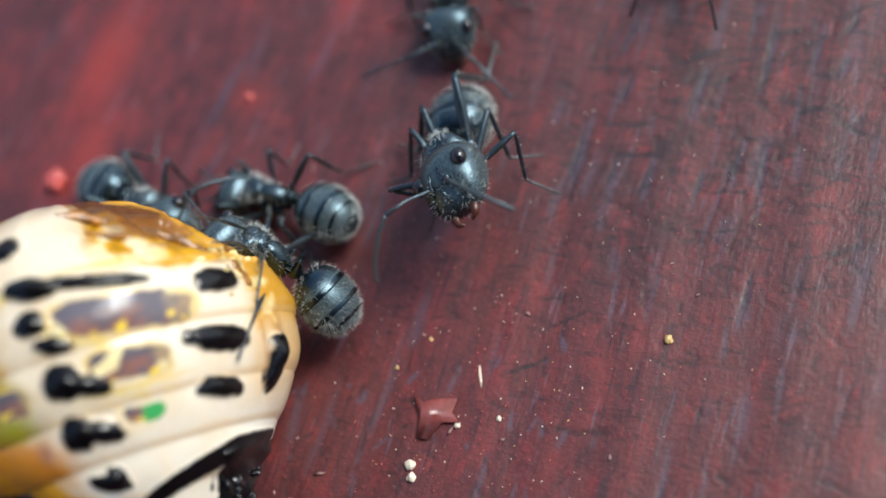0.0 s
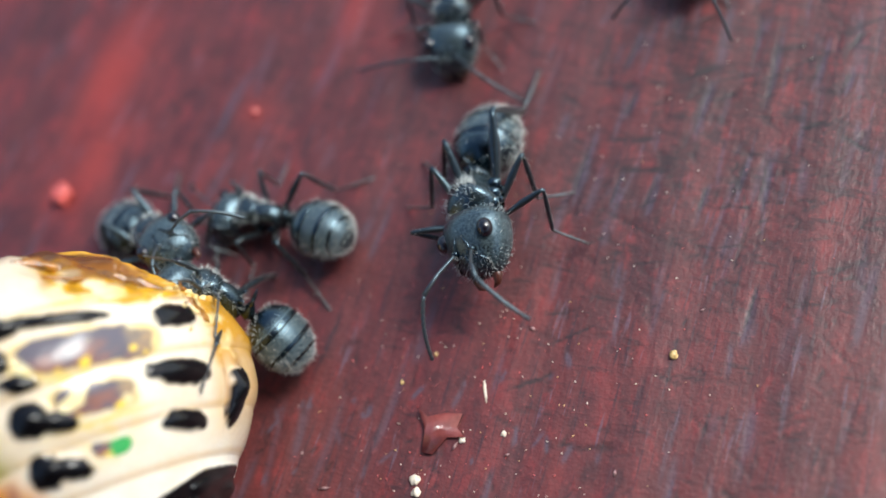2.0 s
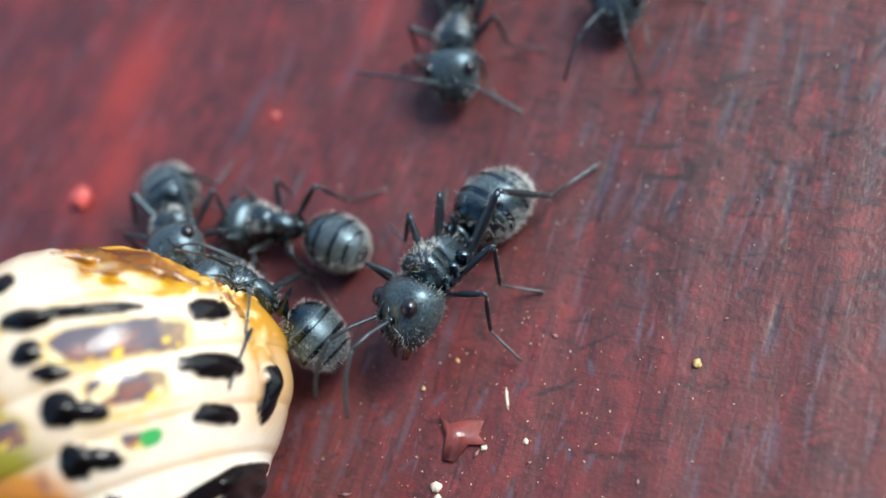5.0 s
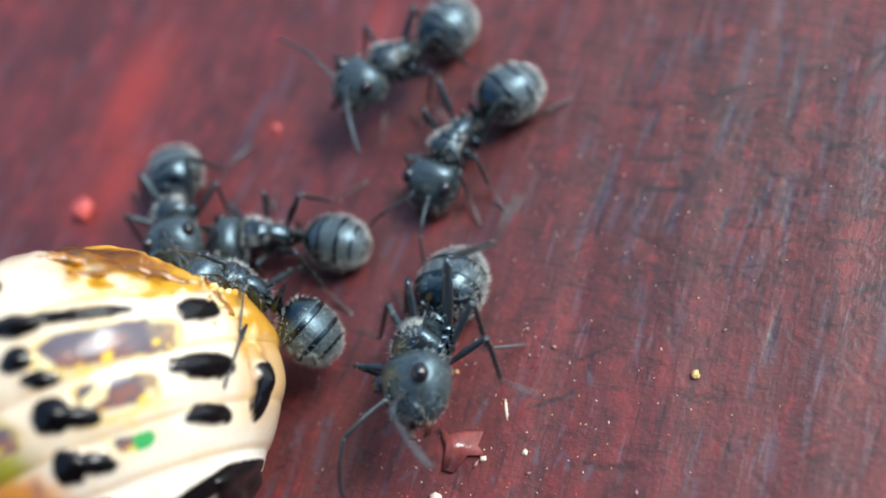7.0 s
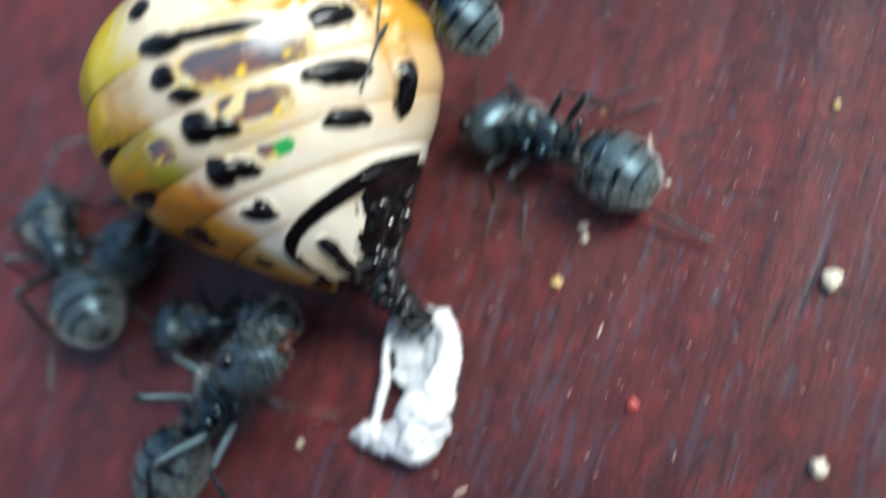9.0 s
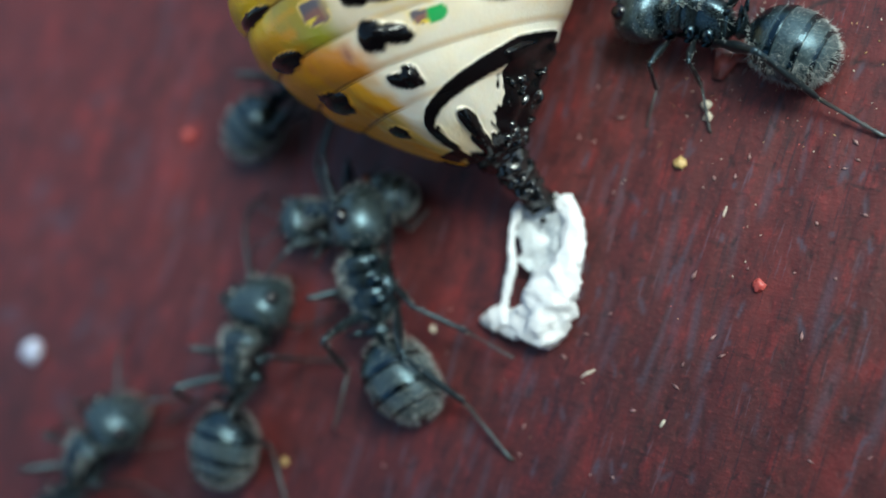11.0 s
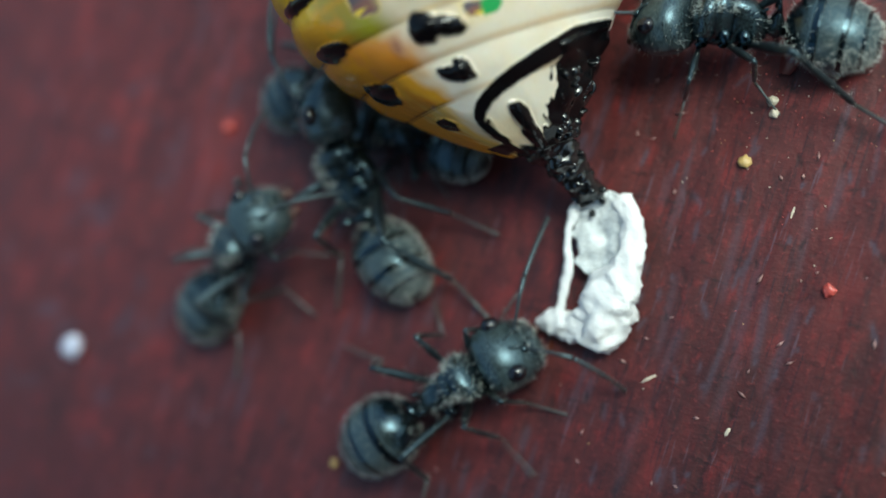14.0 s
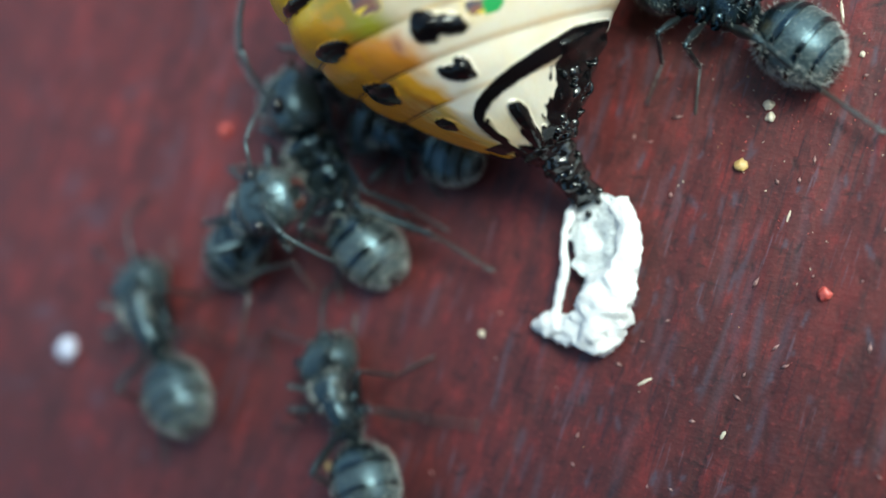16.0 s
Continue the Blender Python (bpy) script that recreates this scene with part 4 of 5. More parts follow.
def ant(label, size=1.0, head=(0, 35), gaster=(0, -8), feet=None, antennae=("antenna_low", 35, "antenna_low", 35), foot_z=0.0, roll=0, hind=(1.3, 1.3)):
    """An ant: origin on the ground below the thorax, +x ahead. head and gaster: yaw and pitch down in degrees; roll: the body leans over, its left side up."""
    root = tagged(new("ant"), label, "ant", "ants round the pupa")
    root.scale = (size, size, size)
    lean = at(0, 0, 1.4, roll * 0.9) @ at(0, 0, -1.4)
    thorax = put("thorax", ANT["thorax"], root, lean)
    for sx, y, rz, ry in ((-1.06, 0.30, 155, -25), (-1.06, -0.30, -155, -25)):
        put("spine", ANT["spine"], thorax, at(sx, y, 2.02, 0, ry, rz))
    pet = put("petiole", ANT["petiole"], root, lean @ at(-1.56, 0, 0))
    for y in (0.26, -0.26):
        put("spine", ANT["spine"], pet, at(0, y * 0.9, 2.0, 0, -62, 90 if y > 0 else -90) @ Matrix.Diagonal((1.9, 1.2, 1.2, 1)))
    ga = put("gaster", ANT["tergite0"], root, at(-1.88, 0, 1.4, 0, -gaster[1], gaster[0]) @ at(0, 0, 0, roll * 0.6))
    for i in (1, 2, 3):
        put("tergite", ANT["tergite%d" % i], ga)
    hd = put("head", ANT["head"], root, at(1.12, 0, 1.60, 0, head[1], head[0]) @ at(0, 0, 0, roll * 0.6))
    for y in (1, -1):
        put("eye", ANT["eye"], hd, at(0.95, 0.90 * y, 0.70, -42 * y, 0, 6 * y))
        put("mandible", ANT["mandible"], hd, at(2.04, 0.34 * y, -0.20) @ Matrix.Diagonal((1, y, 1, 1)))
    feelers = []
    for y, kind, yaw in ((1, antennae[0], antennae[1]), (-1, antennae[2], -antennae[3])):
        feelers.append(put("antenna", ANT[kind], hd, at(1.58, 0.38 * y, 0.86, 0, -head[1] * 0.75, yaw)))
    legs = []
    for k in range(6):
        i, y = k // 2, 1 if k % 2 == 0 else -1
        hip = (HIPS[i][0], HIPS[i][1] * y, HIPS[i][2])
        foot = feet[k] if feet and feet[k] else (FEET[i][0], FEET[i][1] * y)
        long = (0.95, 1.05, hind[k % 2])[i]
        foot = (foot[0], foot[1], foot[2] if len(foot) > 2 else foot_z)
        up, low, end = leg_poses(hip, foot, long)
        big = Matrix.Scale(long, 4)
        leg = put("leg", ANT["femur"], root, up @ big)
        put("tibia", ANT["tibia"], leg, (up @ big).inverted() @ low @ big)
        put("tarsus", ANT["tarsus"], leg, (up @ big).inverted() @ end @ big)
        legs.append((leg, up.copy(), Vector(foot) * MM))
    return {"root": root, "legs": legs, "head": hd, "gaster": ga, "gaster_rest": ga.matrix_basis.copy(), "feelers": feelers, "rest": [f.matrix_basis.copy() for f in feelers], "size": size}


def grit(name, label, mat, x, y, size, seed, flat=0.7, stretch=1.0, turn=0.0):
    """A grain lying on the board."""
    sh = Shape().body(dome((-0.5 * stretch, 0.5 * stretch), 0.5, 0.5 * flat, 0), 12)
    for i, p in enumerate(sh.v):
        p = Vector(p)
        sh.v[i] = tuple(p * (1 + 0.5 * noise.noise(p * 2.6 + Vector((seed, seed * 0.7, 0)))) * size + Vector((0, 0, size * 0.32 * flat)))
    ob = new(name, sh.mesh(name, [mat]))
    ob.matrix_basis = at(x, y, 0, 0, 0, turn)
    return tagged(ob, label, "grain of dirt", "specks on the board")


pupa_body = pupa()
silk_pad()

# grains of dirt and paint on the board; the bluish one stands in for a blurred highlight
for i, (x, y, d, mat, word) in enumerate((
        (7.6, -4.2, 0.28, GRIT_Y, "small pale grain of sand on the red board"), (-1.1, -7.75, 0.34, GRIT_W, "tiny white grain on the red board"),
        (-1.05, -8.15, 0.32, GRIT_W, "tiny white grain on the red board"), (-2.0, -9.7, 0.42, GRIT_Y, "small yellow grain on the red board"),
        (0.6, -14.1, 0.42, GRIT_R, "bright red paint crumb on the board"), (7.1, -10.3, 0.72, GRIT_W, "pale pebbly grain of sand on the board"),
        (6.4, -16.2, 0.55, GRIT_W, "pale grain of sand on the red board"), (-18.3, -20.3, 0.36, GRIT_Y, "small yellow grain on the red board"),
        (-33.2, -15.7, 1.0, DISC_B, "pale bluish blob in place of a blurred highlight far along the board"), (0.5, -6.5, 0.24, GRIT_W, "tiny white grain on the red board"),
        (1.9, -6.4, 0.18, GRIT_W, "tiny white grain on the red board"), (-0.4, -3.4, 0.15, GRIT_Y, "small yellow grain on the red board"),
        (-16.0, 4.9, 0.85, GRIT_R, "bright red paint crumb on the board"), (-7.9, 7.6, 0.32, GRIT_R, "bright red paint crumb on the board"), (-24.6, -6.2, 0.5, GRIT_R, "bright red paint crumb on the board"),
        (-11.7, -15.2, 0.26, GRIT_W, "tiny white grain on the red board"), (-1.6, -4.3, 0.14, GRIT_Y, "small yellow grain on the red board"))):
    grit("grain", word, mat, x, y, d, i * 3.3)
for i, (x, y, d, st, turn) in enumerate(((-5.4, -16.9, 0.11, 5.5, 25), (1.3, -4.9, 0.10, 8.0, 95), (-0.5, -11.5, 0.08, 5, 70), (-2.7, -18.6, 0.11, 3.0, 60))):
    grit("fibre", "thin pale splinter lying on the red board", GRIT_W, x, y, d, i * 1.7 + 60, 0.5, st, turn)


def paint_flake():
    """A thin lifted chip of paint with torn corners."""
    sh = Shape()
    outline = [(-0.75, 0.75), (-0.45, 0.45), (0.1, 0.55), (0.75, 0.45), (0.55, 0.0), (0.8, -0.35), (0.2, -0.3), (-0.3, -0.85), (-0.65, -0.75), (-0.55, 0.0)]
    sh.ring_loft([[(x, y, 0.02 + 0.08 * abs(x)) for x, y in outline], [(x, y, 0.09 + 0.1 * abs(x)) for x, y in outline]])
    ob = new("paint_flake", sh.mesh("paint_flake", [FLAKE]))
    ob.matrix_basis = at(-0.2, -6.1, 0.03)
    return tagged(ob, "torn reddish flake of paint lifting from the board", "paint flake")


paint_flake()


GLINTS = ((11.11, 8.83), (9.57, 6.24), (10.44, 6.77), (7.89, 6.12), (7.55, 8.1), (8.24, 5.56), (5.63, 4.84), (6.39, 2.51), (4.16, 4.57), (5.39, 2.65), (7.84, 1.78), (13.29, 6.42), (13.08, 6.96), (10.87, 7.65), (8.99, 2.48))


def dust():
    """Fine dust and tiny chips over the board, with pale specks in place of glints."""
    rng = np.random.default_rng(21)
    sh = Shape()
    for n in range(430):
        x, y = rng.uniform(-30, 18), rng.uniform(-24, 12)
        if rng.random() < 0.62:
            x, y = rng.normal(0.5, 3), rng.normal(-6, 3.5)
        elif rng.random() < 0.5:
            x, y = rng.normal(7, 4), rng.normal(3, 5)
        r = rng.uniform(0.010, 0.028)
        k = rng.uniform(1, 2.5)
        if n < 15:     # pale specks that paint in glints on the scratched paint
            (x, y), r, k = GLINTS[n], 0.032, 1.3
        elif rng.random() < 0.14:     # lifted chips
            x, y, k, r = rng.normal(-1, 5), rng.normal(-13, 6), rng.uniform(1.5, 4), rng.uniform(0.03, 0.07)
        a = rng.uniform(0, 6.28)
        base = len(sh.v)
        pts = [(1, 0, 0), (0, 1, 0), (-1, 0, 0), (0, -1, 0), (0, 0, 0.8), (0, 0, -0.8)]
        for px, py, pz in pts:
            px *= k
            sh.v.append((x + r * (px * math.cos(a) - py * math.sin(a)), y + r * (px * math.sin(a) + py * math.cos(a)), 0.05 + r * pz))
            sh.down_sheen.append(0)
        mat = int(rng.choice([0, 1, 2], p=[0.45, 0.2, 0.35])) if r < 0.03 else 0 if n < 15 else 3
        for f in ((0, 1, 4), (1, 2, 4), (2, 3, 4), (3, 0, 4), (1, 0, 5), (2, 1, 5), (3, 2, 5), (0, 3, 5)):
            sh.f.append(tuple(base + i for i in f))
            sh.mat.append(mat)
    return tagged(new("dust", sh.mesh("dust", [GRIT_W, GRIT_Y, GRIT_R, CHIP])), "scattered fine pale dust, paint chips and painted glints on the board", "dust", kind="stuff")


dust()

# the biting ant on the pupa: forward into the torn corner
def ant_b_pose():
    back, front = Vector((-2.75, -0.9, 4.9)), Vector((-5.85, 0.1, 6.6))
    x = (front - back).normalized()
    up = Vector((0.45, -0.25, 0.85))
    y = up.cross(x).normalized()
    m = Matrix((x, y, x.cross(y))).transposed().to_4x4()
    m.translation = (back.lerp(front, 0.62) - m.to_3x3() @ Vector((0, 0, 1.5))) * MM
    return m


ANT_B = ant_b_pose()


def grip(s, a, size):
    """A place on the pupa's skin, in the biting ant's space."""
    p = Vector((math.cos(radians(a)), math.sin(radians(a)), 0)) * float(girth(s)) + Vector((0, 0, s))
    p = p + Vector((p.x, p.y, 0)).normalized() * 0.25
    return tuple((ANT_B.inverted() @ (pupa_pose() @ (p * MM))) / (MM * size))


# the ants
W = ("antenna_wide", 30, "antenna_low", 45)
ant_a = ant("black ant with grey down, walking on the red board", 1, (0, 40), (-8, 5), [(1.2, 3.7), (1.6, -2.3), (-1.1, 3.3), (-1.7, -3.4), (-6.6, 2.2), (-3.6, -2.6)], ("antenna_low", 34, "antenna_low", 20), roll=52, hind=(1.55, 1.2))
ant_b = ant("glossy black ant biting the torn pupa skin", 0.82, (0, 68), (-20, 5), [grip(8.9, 34, 0.82), grip(10.2, 30, 0.82), grip(6.9, 50, 0.82), (0.8, -4.9, -3.0), grip(5.0, 36, 0.82), (-3.4, -5.2, -3.0)], roll=30)
ant_c = ant("black ant crouching on the board behind the pupa", 0.8, (0, 35), (-15, 0))
ant_d = ant("dark ant at the far side of the pupa", 0.86, (0, 30), (10, 0))
ant_e = ant("bluish black ant with raised feelers on the board", 0.85, (0, 30), (10, 0), None, ("antenna_wide", 50, "antenna_wide", 85))
ant_f = ant("black ant with banded gaster coming over the board", 0.85, (10, 30), (-15, 5))
ant_m = ant("large black ant with banded hairy gaster reaching under the pupa", 1.13, (0, 10), (20, 5), [(3.0, 2.0), (3.0, -1.6), (0.2, 3.0), (-3.2, -4.1), (-4.3, 2.4), (-5.9, -3.9)], ("antenna_wide", 25, "antenna_wide", 35), roll=-85, hind=(1.3, 1.45))
ant_n = ant("black ant with pale downy gaster searching the board", 1.08, (5, 30), (0, 0), None, W)
ant_q = ant("dark ant on the shaded board beside the pupa", 1.04, (-10, 35), (10, 0))
ant_r = ant("grey downy ant climbing up the red board", 1.0, (0, 30), (-10, 0))
ant_s = ant("dark ant squeezed beneath the pupa", 0.8, (0, 30), (0, 0), [(2.4, 1.6), (2.4, -1.6), (0.2, 2.4), (0.2, -2.4), (-2.6, 2.0), (-2.6, -2.0)])
ant_u = ant("black ant half hidden under the pupa's flank", 0.95, (0, 30), (0, 0), [(2.4, 1.6), (2.4, -1.6), (0.2, 2.4), (0.2, -2.4), (-2.6, 2.0), (-2.6, -2.0)])

# seconds, millimetres the tail shifts, degrees of yaw, pitch and roll about the tail
PUPA_ROWS = ((0, -0.85, -1.24, -0.8, -3.44, -2.53, 7.92),
    (0.5, -1.08, -1.28, -0.45, -5.19, 1.36, 12.23),
    (1, -1.39, -1.61, -0.54, -2.35, -0.64, 10.04),
    (1.5, -1.72, -2.31, -0.52, 1.28, -7.4, 12.1),
    (2, -1.82, -2.18, -0.58, 1.86, -4.77, 11.25),
    (2.5, -1.92, -2.37, -0.57, 3.84, -5.15, 12.28),
    (3, -1.71, -2.38, -0.6, 3.41, -6.57, 10.41),
    (3.5, -1.76, -2.55, -0.61, 4.33, -9.74, 11.36),
    (4, -1.55, -2.21, -0.59, 0.76, -7.58, 9.95),
    (7, -1.55, -1.55, -0.38, 1.97, -4.59, 8.23),
    (7.5, -0.43, -0.51, -0.4, 1.69, -1.72, 5.34),
    (8, -0.06, 0.26, -0.56, 1.73, -0.24, 3.39),
    (8.3, -0.08, 0.05, -0.05, -0.03, 0.5, 0.74),
    (9, -1.33, -0.31, 0.21, -0.75, 0.28, -5.43),
    (9.5, -0.98, 0.29, 0.49, -11.32, -7.39, 3.72),
    (10, -1.17, 0.06, 0.21, -5.37, -2.24, 5.53),
    (12.5, -1.19, 0.41, 0.21, -5.94, -2.78, 5.26),
    (13, -1.29, 0.39, 0.22, -6.6, -2.77, 6.01),
    (13.5, -1.4, 0.44, 0.25, -5.8, -1.81, 5.59),
    (14.5, -1.45, 0.51, 0.27, -6.96, -2.67, 7.21),
    (15, -1.4, 0.59, 0.26, -6.82, -2.72, 8.05),
    (15.5, -1.39, 0.45, 0.25, -6.13, -2.48, 5.67),
    (16, -1.44, 0.55, 0.25, -6.45, -1.77, 7.3))


BEND = 0.75     # share of the body's rise that the waist takes back


def lift(rise):
    """How far a reared body is raised, so that its gaster clears the board; for an ant of size 1."""
    if rise <= 0:
        return 0.0
    return max(0.0, 0.98 * math.sin(radians(rise)) + 1.45 * math.sin(radians(rise * (1 - BEND))) - 0.2)


def steps(rows, size):
    """Poses on the board from seconds, place of the middle of the body, heading and rise of the head."""
    out = []
    for t, x, y, h, rise in rows:
        out.append((t, at(x, y, 0, 0, 0, h) @ at(0, 0, (1.4 + lift(rise)) * size, 0, -rise, 0) @ at(0.7 * size, 0, -1.4 * size)))
    return to_ends(out)


def to_ends(rows):
    """Holds the first and the last pose to the clip's start and end."""
    if rows[0][0] > 0:
        rows.insert(0, (0, rows[0][1]))
    if rows[-1][0] < 16:
        rows.append((16, rows[-1][1]))
    return rows


def bend(who, rows):
    """Lets the gaster hang level behind a reared body."""
    walk(who["gaster"], to_ends([(r[0], at(-1.88, 0, 1.4, 0, BEND * max(0, r[4])) @ at(1.88, 0, -1.4) @ who["gaster_rest"]) for r in rows]))


def gait(who, rows):
    """Swings the legs of a walking ant, two sets of three in turn, by the way it has gone, and keeps the feet down as the body tilts."""
    t0, t1 = rows[0][0], rows[-1][0]
    times = np.arange(t0, t1 + 0.01, 0.1)
    tx = np.array([r[0] for r in rows])
    way = np.concatenate([[0], np.cumsum([math.hypot(b[1] - a[1], b[2] - a[2]) + abs(b[3] - a[3]) * 0.035 for a, b in zip(rows, rows[1:])])])
    gone = np.interp(times, tx, way)
    tilt = np.interp(times, tx, [r[4] for r in rows])
    speed = np.clip(np.gradient(gone, times) / 3.0, 0, 1)
    for k, (leg, rest, foot) in enumerate(who["legs"]):
        phase = 0.0 if k in (0, 3, 4) else math.pi
        side = 1 if k % 2 == 0 else -1
        p = rest.translation
        keys = []
        for t, g, v, up in zip(times, gone, speed, tilt):
            a = 2 * math.pi * g / 5.0 + phase
            turn = Matrix.Rotation(radians(-side * 17 * math.sin(a) * v), 4, "Z")
            hoist = Matrix.Rotation(radians(-9 * max(0, math.cos(a)) * v), 4, rest.to_3x3() @ Vector((0, 1, 0)))
            body = at(0, 0, 1.4 + lift(up), 0, -up, 0) @ at(0.7, 0, -1.4)
            flat = at(0.7, 0, 0)
            want = body.inverted() @ (flat @ foot)
            keep = (foot - p).rotation_difference(want - p).to_matrix().to_4x4()
            keys.append((float(t), Matrix.Translation(p) @ keep @ turn @ hoist @ Matrix.Translation(-p) @ rest))
        walk(leg, to_ends(keys))


def feel(who, seed, much=14):
    """Lets the feelers beat."""
    rng = np.random.default_rng(seed)
    for f, rest in zip(who["feelers"], who["rest"]):
        p = rest.translation
        keys = []
        for t in np.arange(0, 16.01, 0.4):
            turn = Matrix.Rotation(radians(rng.normal() * much), 4, "Z") @ Matrix.Rotation(radians(rng.normal() * much * 0.6), 4, "Y")
            keys.append((float(t), Matrix.Translation(p) @ turn @ Matrix.Translation(-p) @ rest))
        walk(f, keys)


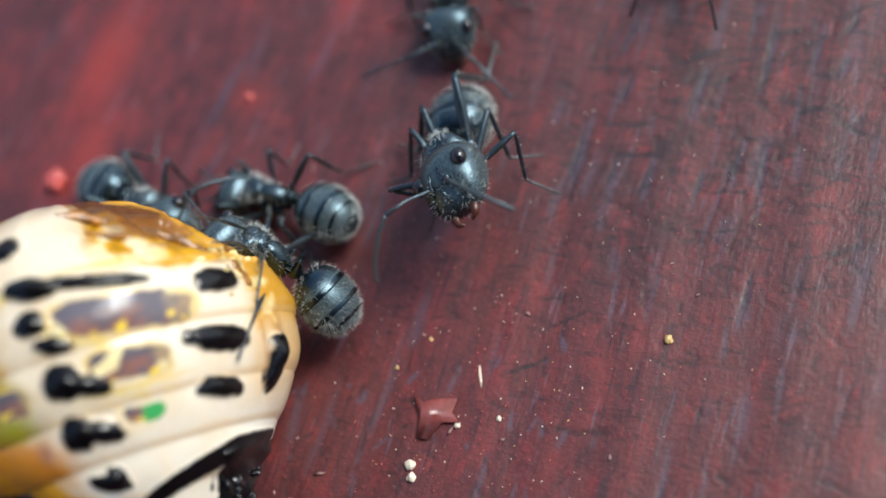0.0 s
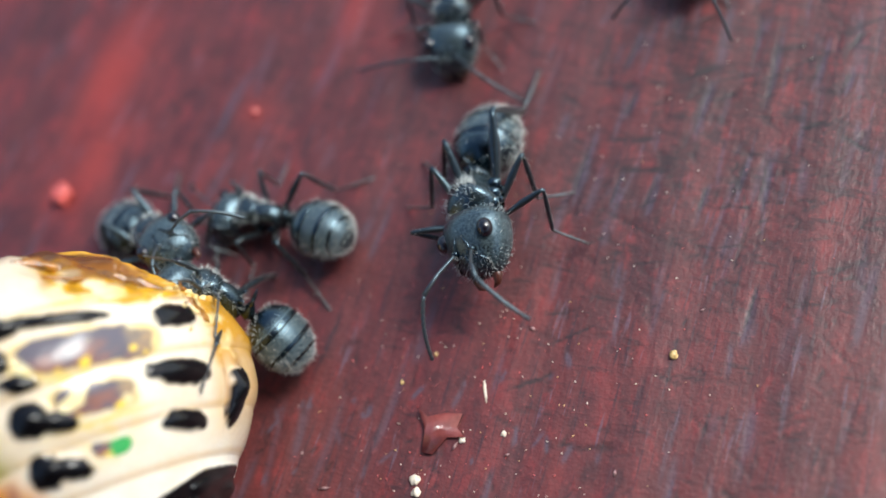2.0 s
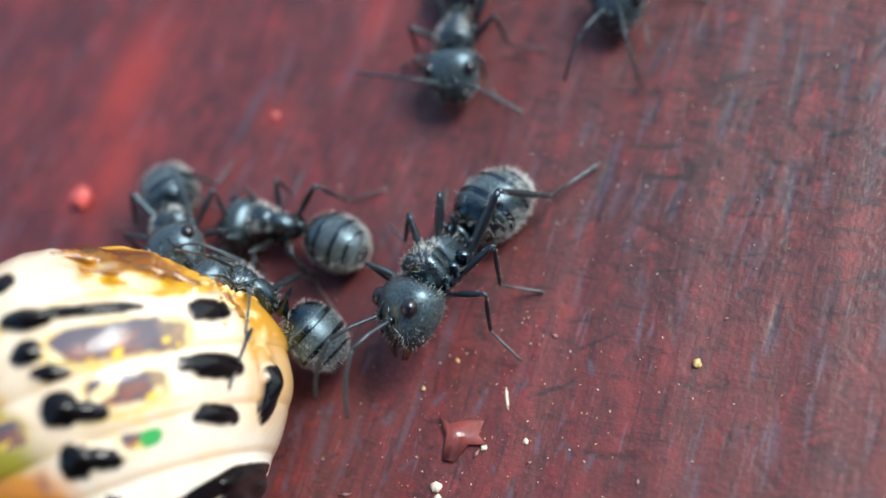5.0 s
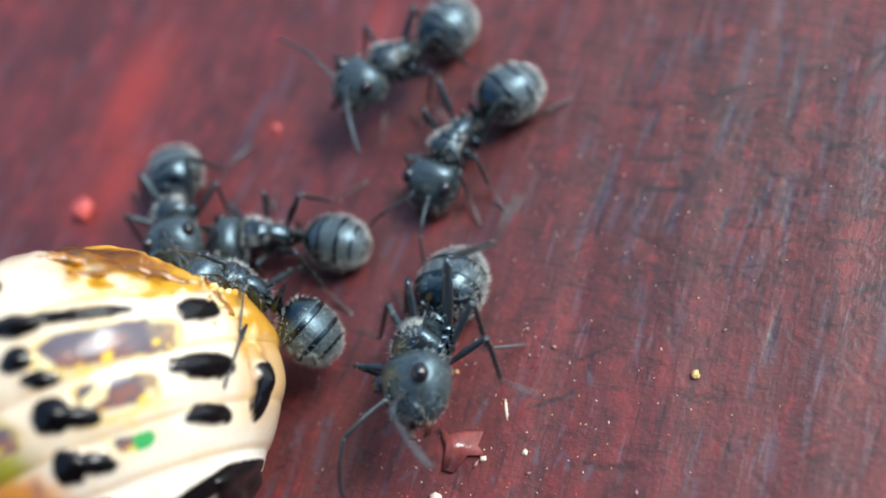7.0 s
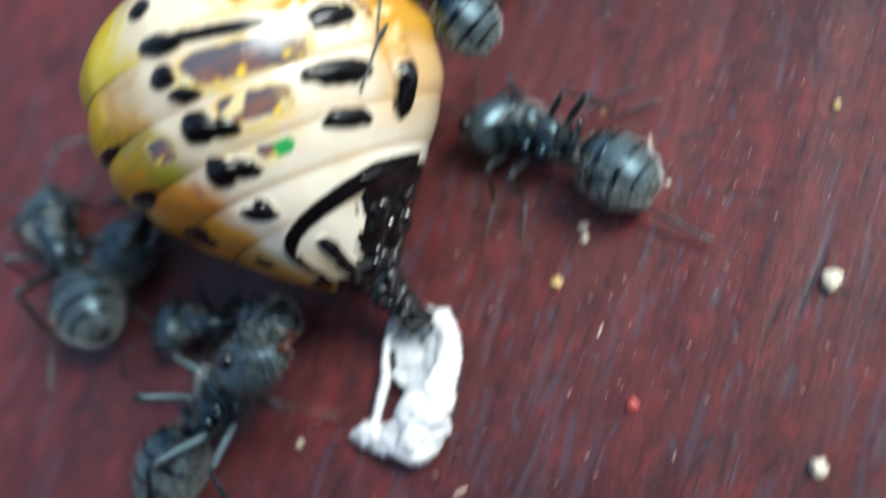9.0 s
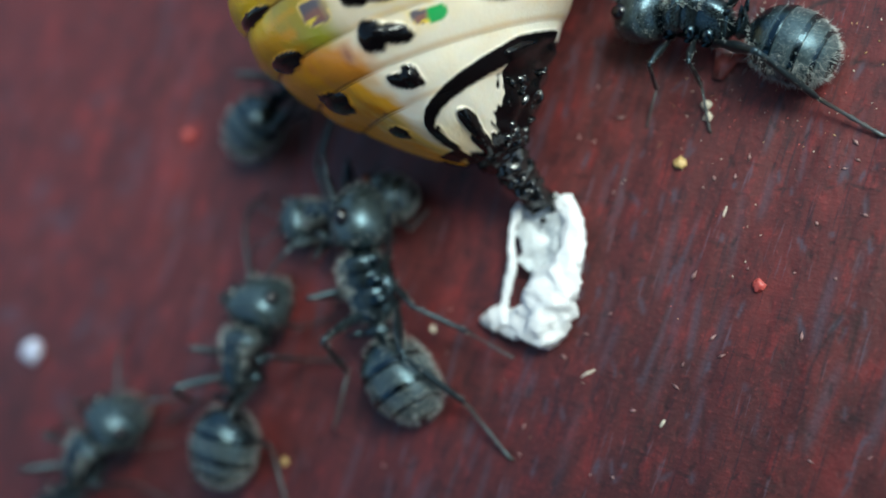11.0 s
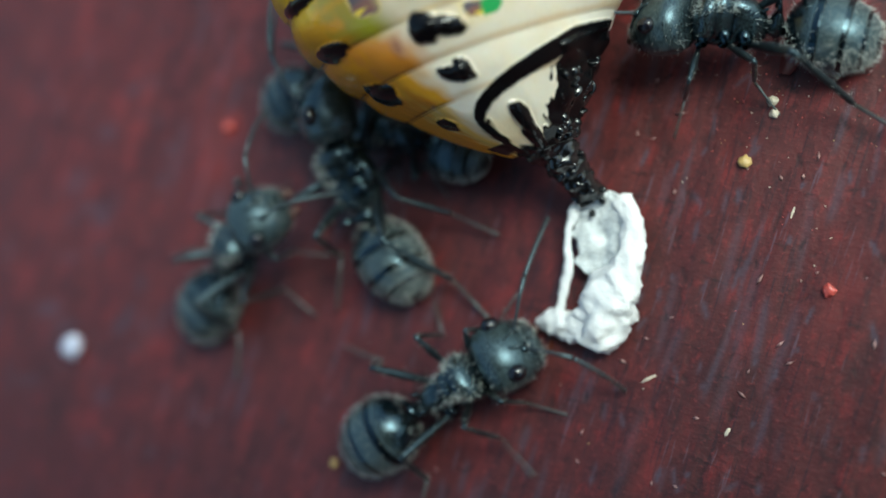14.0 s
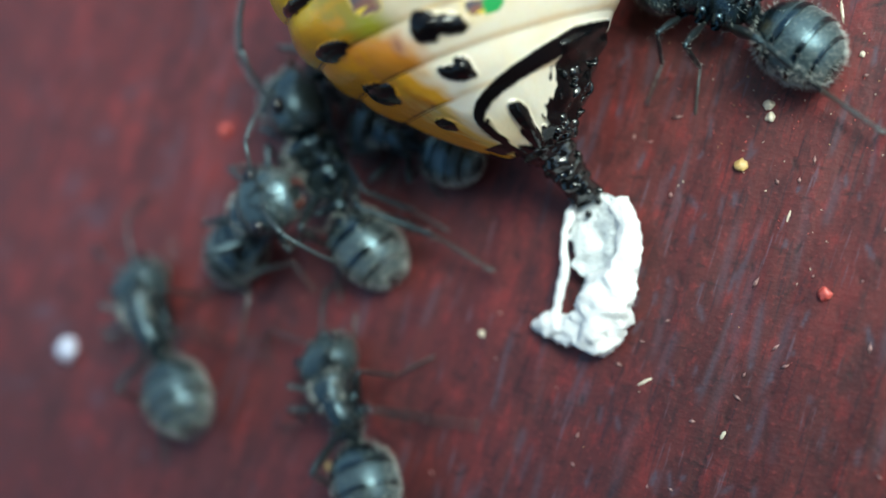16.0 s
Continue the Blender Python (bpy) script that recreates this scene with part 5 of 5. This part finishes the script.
def motions():
    swing = [(t, pupa_pose(*r)) for t, *r in PUPA_ROWS]
    walk(pupa_body, swing)
    ride = pupa_pose().inverted() @ ANT_B
    walk(ant_b["root"], [(t, m @ ride) for t, m in swing])
    for who, rows, seed in (
            (ant_a, [(0, 1.1, 2.4, -80, 50), (0.5, 1.3, 2.3, -82, 50), (1, 1.7, 1.8, -81, 41), (1.5, 1.7, 1.7, -86, 33), (2.5, 1.7, 1.7, -87, 32),
        (3, 1.6, 1.6, -86, 33), (3.5, 1.0, 1.5, -101, 16), (4, -0.2, 0.8, -117, 10), (4.2, -0.4, 0.3, -121, 11), (6.3, 0.1, -1.0, -106, 50),
        (6.5, 0.1, -1.4, -104, 50), (6.8, -0.5, -1.3, -96, 41), (7, -0.7, -2.9, -93, 41), (7.3, -1.8, -2.9, -124, 31), (7.5, -1.5, -4.5, -123, 24),
        (8, -1.4, -5.3, -128, 28), (8.3, -2.0, -5.0, -156, 0), (8.5, -1.7, -5.4, -192, -4), (9, -1.9, -5.0, -204, -1), (9.3, -1.7, -4.5, -211, -3),
        (9.5, -1.1, -5.1, -204, 18), (10, -0.8, -5.7, -199, 11), (12.5, -0.2, -4.9, -203, 5), (13, -0.8, -4.9, -205, 3), (13.5, -0.5, -4.8, -205, 9),
        (14, -1.4, -5.6, -186, 24), (14.5, -1.8, -5.8, -181, 10), (15, -1.1, -5.4, -185, 26), (15.5, -1.4, -5.2, -199, 12), (16, -2.0, -4.7, -210, 3)], 1),
            (ant_c, [(0, -5.8, 2.2, 162, -6), (1, -5.9, 2.2, 163, -7), (2.5, -6.4, 2.0, 166, -5), (3.5, -6.6, 2.0, 165, -4), (4, -6.5, 2.0, 164, -0),
        (6.5, -6.8, 1.8, 173, -2), (7, -6.8, 2.0, 179, 9), (7.5, -7.0, 3.2, 171, -8), (8, -6.6, 3.5, 164, -8)], 2),
            (ant_d, [(0, -11.3, 2.5, -40, 23), (1.5, -10.8, 1.5, -38, 44), (3.5, -10.4, 1.5, -47, 42), (6.5, -10.9, 3.3, -80, 33), (7, -10.9, 3.5, -75, 30),
        (8, -10.1, 3.5, -51, 46)], 3),
            (ant_e, [(0, 0.7, 10.8, -93, 4), (1, 0.7, 10.8, -94, 4), (1.5, 0.6, 10.9, -94, 1), (3.5, 0.7, 10.9, -95, 1), (4, 0.7, 10.7, -95, 4),
        (6.5, -1.7, 8.9, -113, 20), (7, -2.1, 9.0, -138, 25), (7.5, -3.9, 8.6, -170, -8), (8, -3.9, 9.5, -185, -8), (8.3, -3.8, 9.2, -176, 2)], 4),
            (ant_f, [(0, 10.8, 12.6, -118, 8), (4, 9.4, 12.3, -121, 8), (6.3, 2.1, 7.7, -113, 8), (6.5, 1.4, 6.3, -121, -7), (7, 0.2, 5.5, -128, 1),
        (7.5, 0.2, 6.1, -147, 3), (8, 1.5, 6.9, -140, 6), (8.5, 1.1, 5.6, -124, 28)], 5),
            (ant_m, [(8.7, -13.2, -13.4, 47, 20), (9, -14.3, -14.3, 31, 26), (9.3, -15.8, -14.6, 58, 20), (9.5, -15.6, -15.2, 20, 9), (9.8, -11.4, -15.8, 20, 20),
        (10, -11.4, -15.9, 24, 19), (10.2, -11.5, -14.5, 62, 16), (12.3, -14.0, -14.2, 110, 7), (12.5, -13.7, -14.0, 84, 19), (13, -14.7, -12.5, 93, 21),
        (13.2, -15.8, -11.1, 116, 13), (13.5, -15.9, -10.3, 106, 29), (14, -16.2, -10.0, 100, 28), (14.5, -16.2, -10.1, 101, 28), (15, -16.9, -9.6, 101, 28),
        (15.5, -16.7, -9.8, 98, 28), (16, -17.5, -9.4, 106, 24)], 6),
            (ant_n, [(8.7, -21.0, -4.3, 92, -5), (9, -22.3, -7.7, 127, -8), (9.3, -22.5, -13.5, 108, -5), (9.5, -24.5, -15.5, 124, -8), (9.7, -22.0, -15.4, 6, 9),
        (10, -20.6, -16.4, 8, 13), (10.2, -20.3, -17.1, 34, 9), (12.3, -19.0, -14.4, 92, 0), (12.5, -18.4, -14.5, 80, 24), (13, -19.6, -16.2, 72, -6),
        (13.2, -20.2, -17.1, 60, 9), (13.5, -19.9, -18.7, 34, -0), (13.8, -16.1, -19.0, 23, 8), (14, -12.7, -17.7, 30, 1), (14.2, -12.7, -17.9, 40, 7),
        (14.5, -15.2, -17.9, 57, -7), (14.8, -14.3, -16.2, 50, -3), (15, -15.2, -16.0, 62, -8), (15.2, -17.8, -17.6, 94, 9), (15.5, -21.7, -17.5, 113, -0),
        (15.8, -24.4, -17.4, 132, -5), (16, -26.4, -15.3, 123, -5)], 7),
            (ant_q, [(10.2, -29.7, -21.3, 53, 8), (12.3, -24.5, -19.0, 54, 1), (12.5, -24.5, -18.2, 63, -8), (12.7, -23.9, -16.7, 60, 8), (12.9, -23.1, -13.1, 67, 8),
        (13, -22.7, -11.4, 64, -8), (13.5, -21.8, -12.3, 32, 26), (14, -22.3, -12.4, 36, 31), (14.5, -22.5, -11.9, 38, 34), (15, -22.0, -12.2, 34, 30),
        (15.5, -20.5, -12.4, 3, 44), (16, -20.6, -10.9, 15, 50)], 8),
            (ant_r, [(14.3, -5.4, -28.5, 121, 8), (14.6, -9.2, -22.7, 118, 8), (14.8, -10.6, -19.7, 112, 8), (15, -11.0, -22.3, 89, 49), (15.5, -15.0, -21.4, 128, -8),
        (16, -16.6, -18.4, 123, -8)], 9),
            (ant_s, [(8.7, -13.7, -9.9, -178, 0), (9.1, -15.6, -11, -180, 0), (9.4, -16.5, -10.4, -178, 0), (9.8, -15.1, -9.6, -175, 0),
        (10.2, -16.2, -11.3, -167, 0), (12.4, -13.8, -8.4, -193, 0), (14.5, -14.6, -8, -200, 0)], 10),
            (ant_u, [(9.4, -18, -5.7, 51, 0), (12.5, -18, -4.5, 31, 0)], 11)):
        walk(who["root"], steps(rows, who["size"]))
        gait(who, rows)
        bend(who, rows)
        feel(who, seed)
    feel(ant_b, 12)


motions()
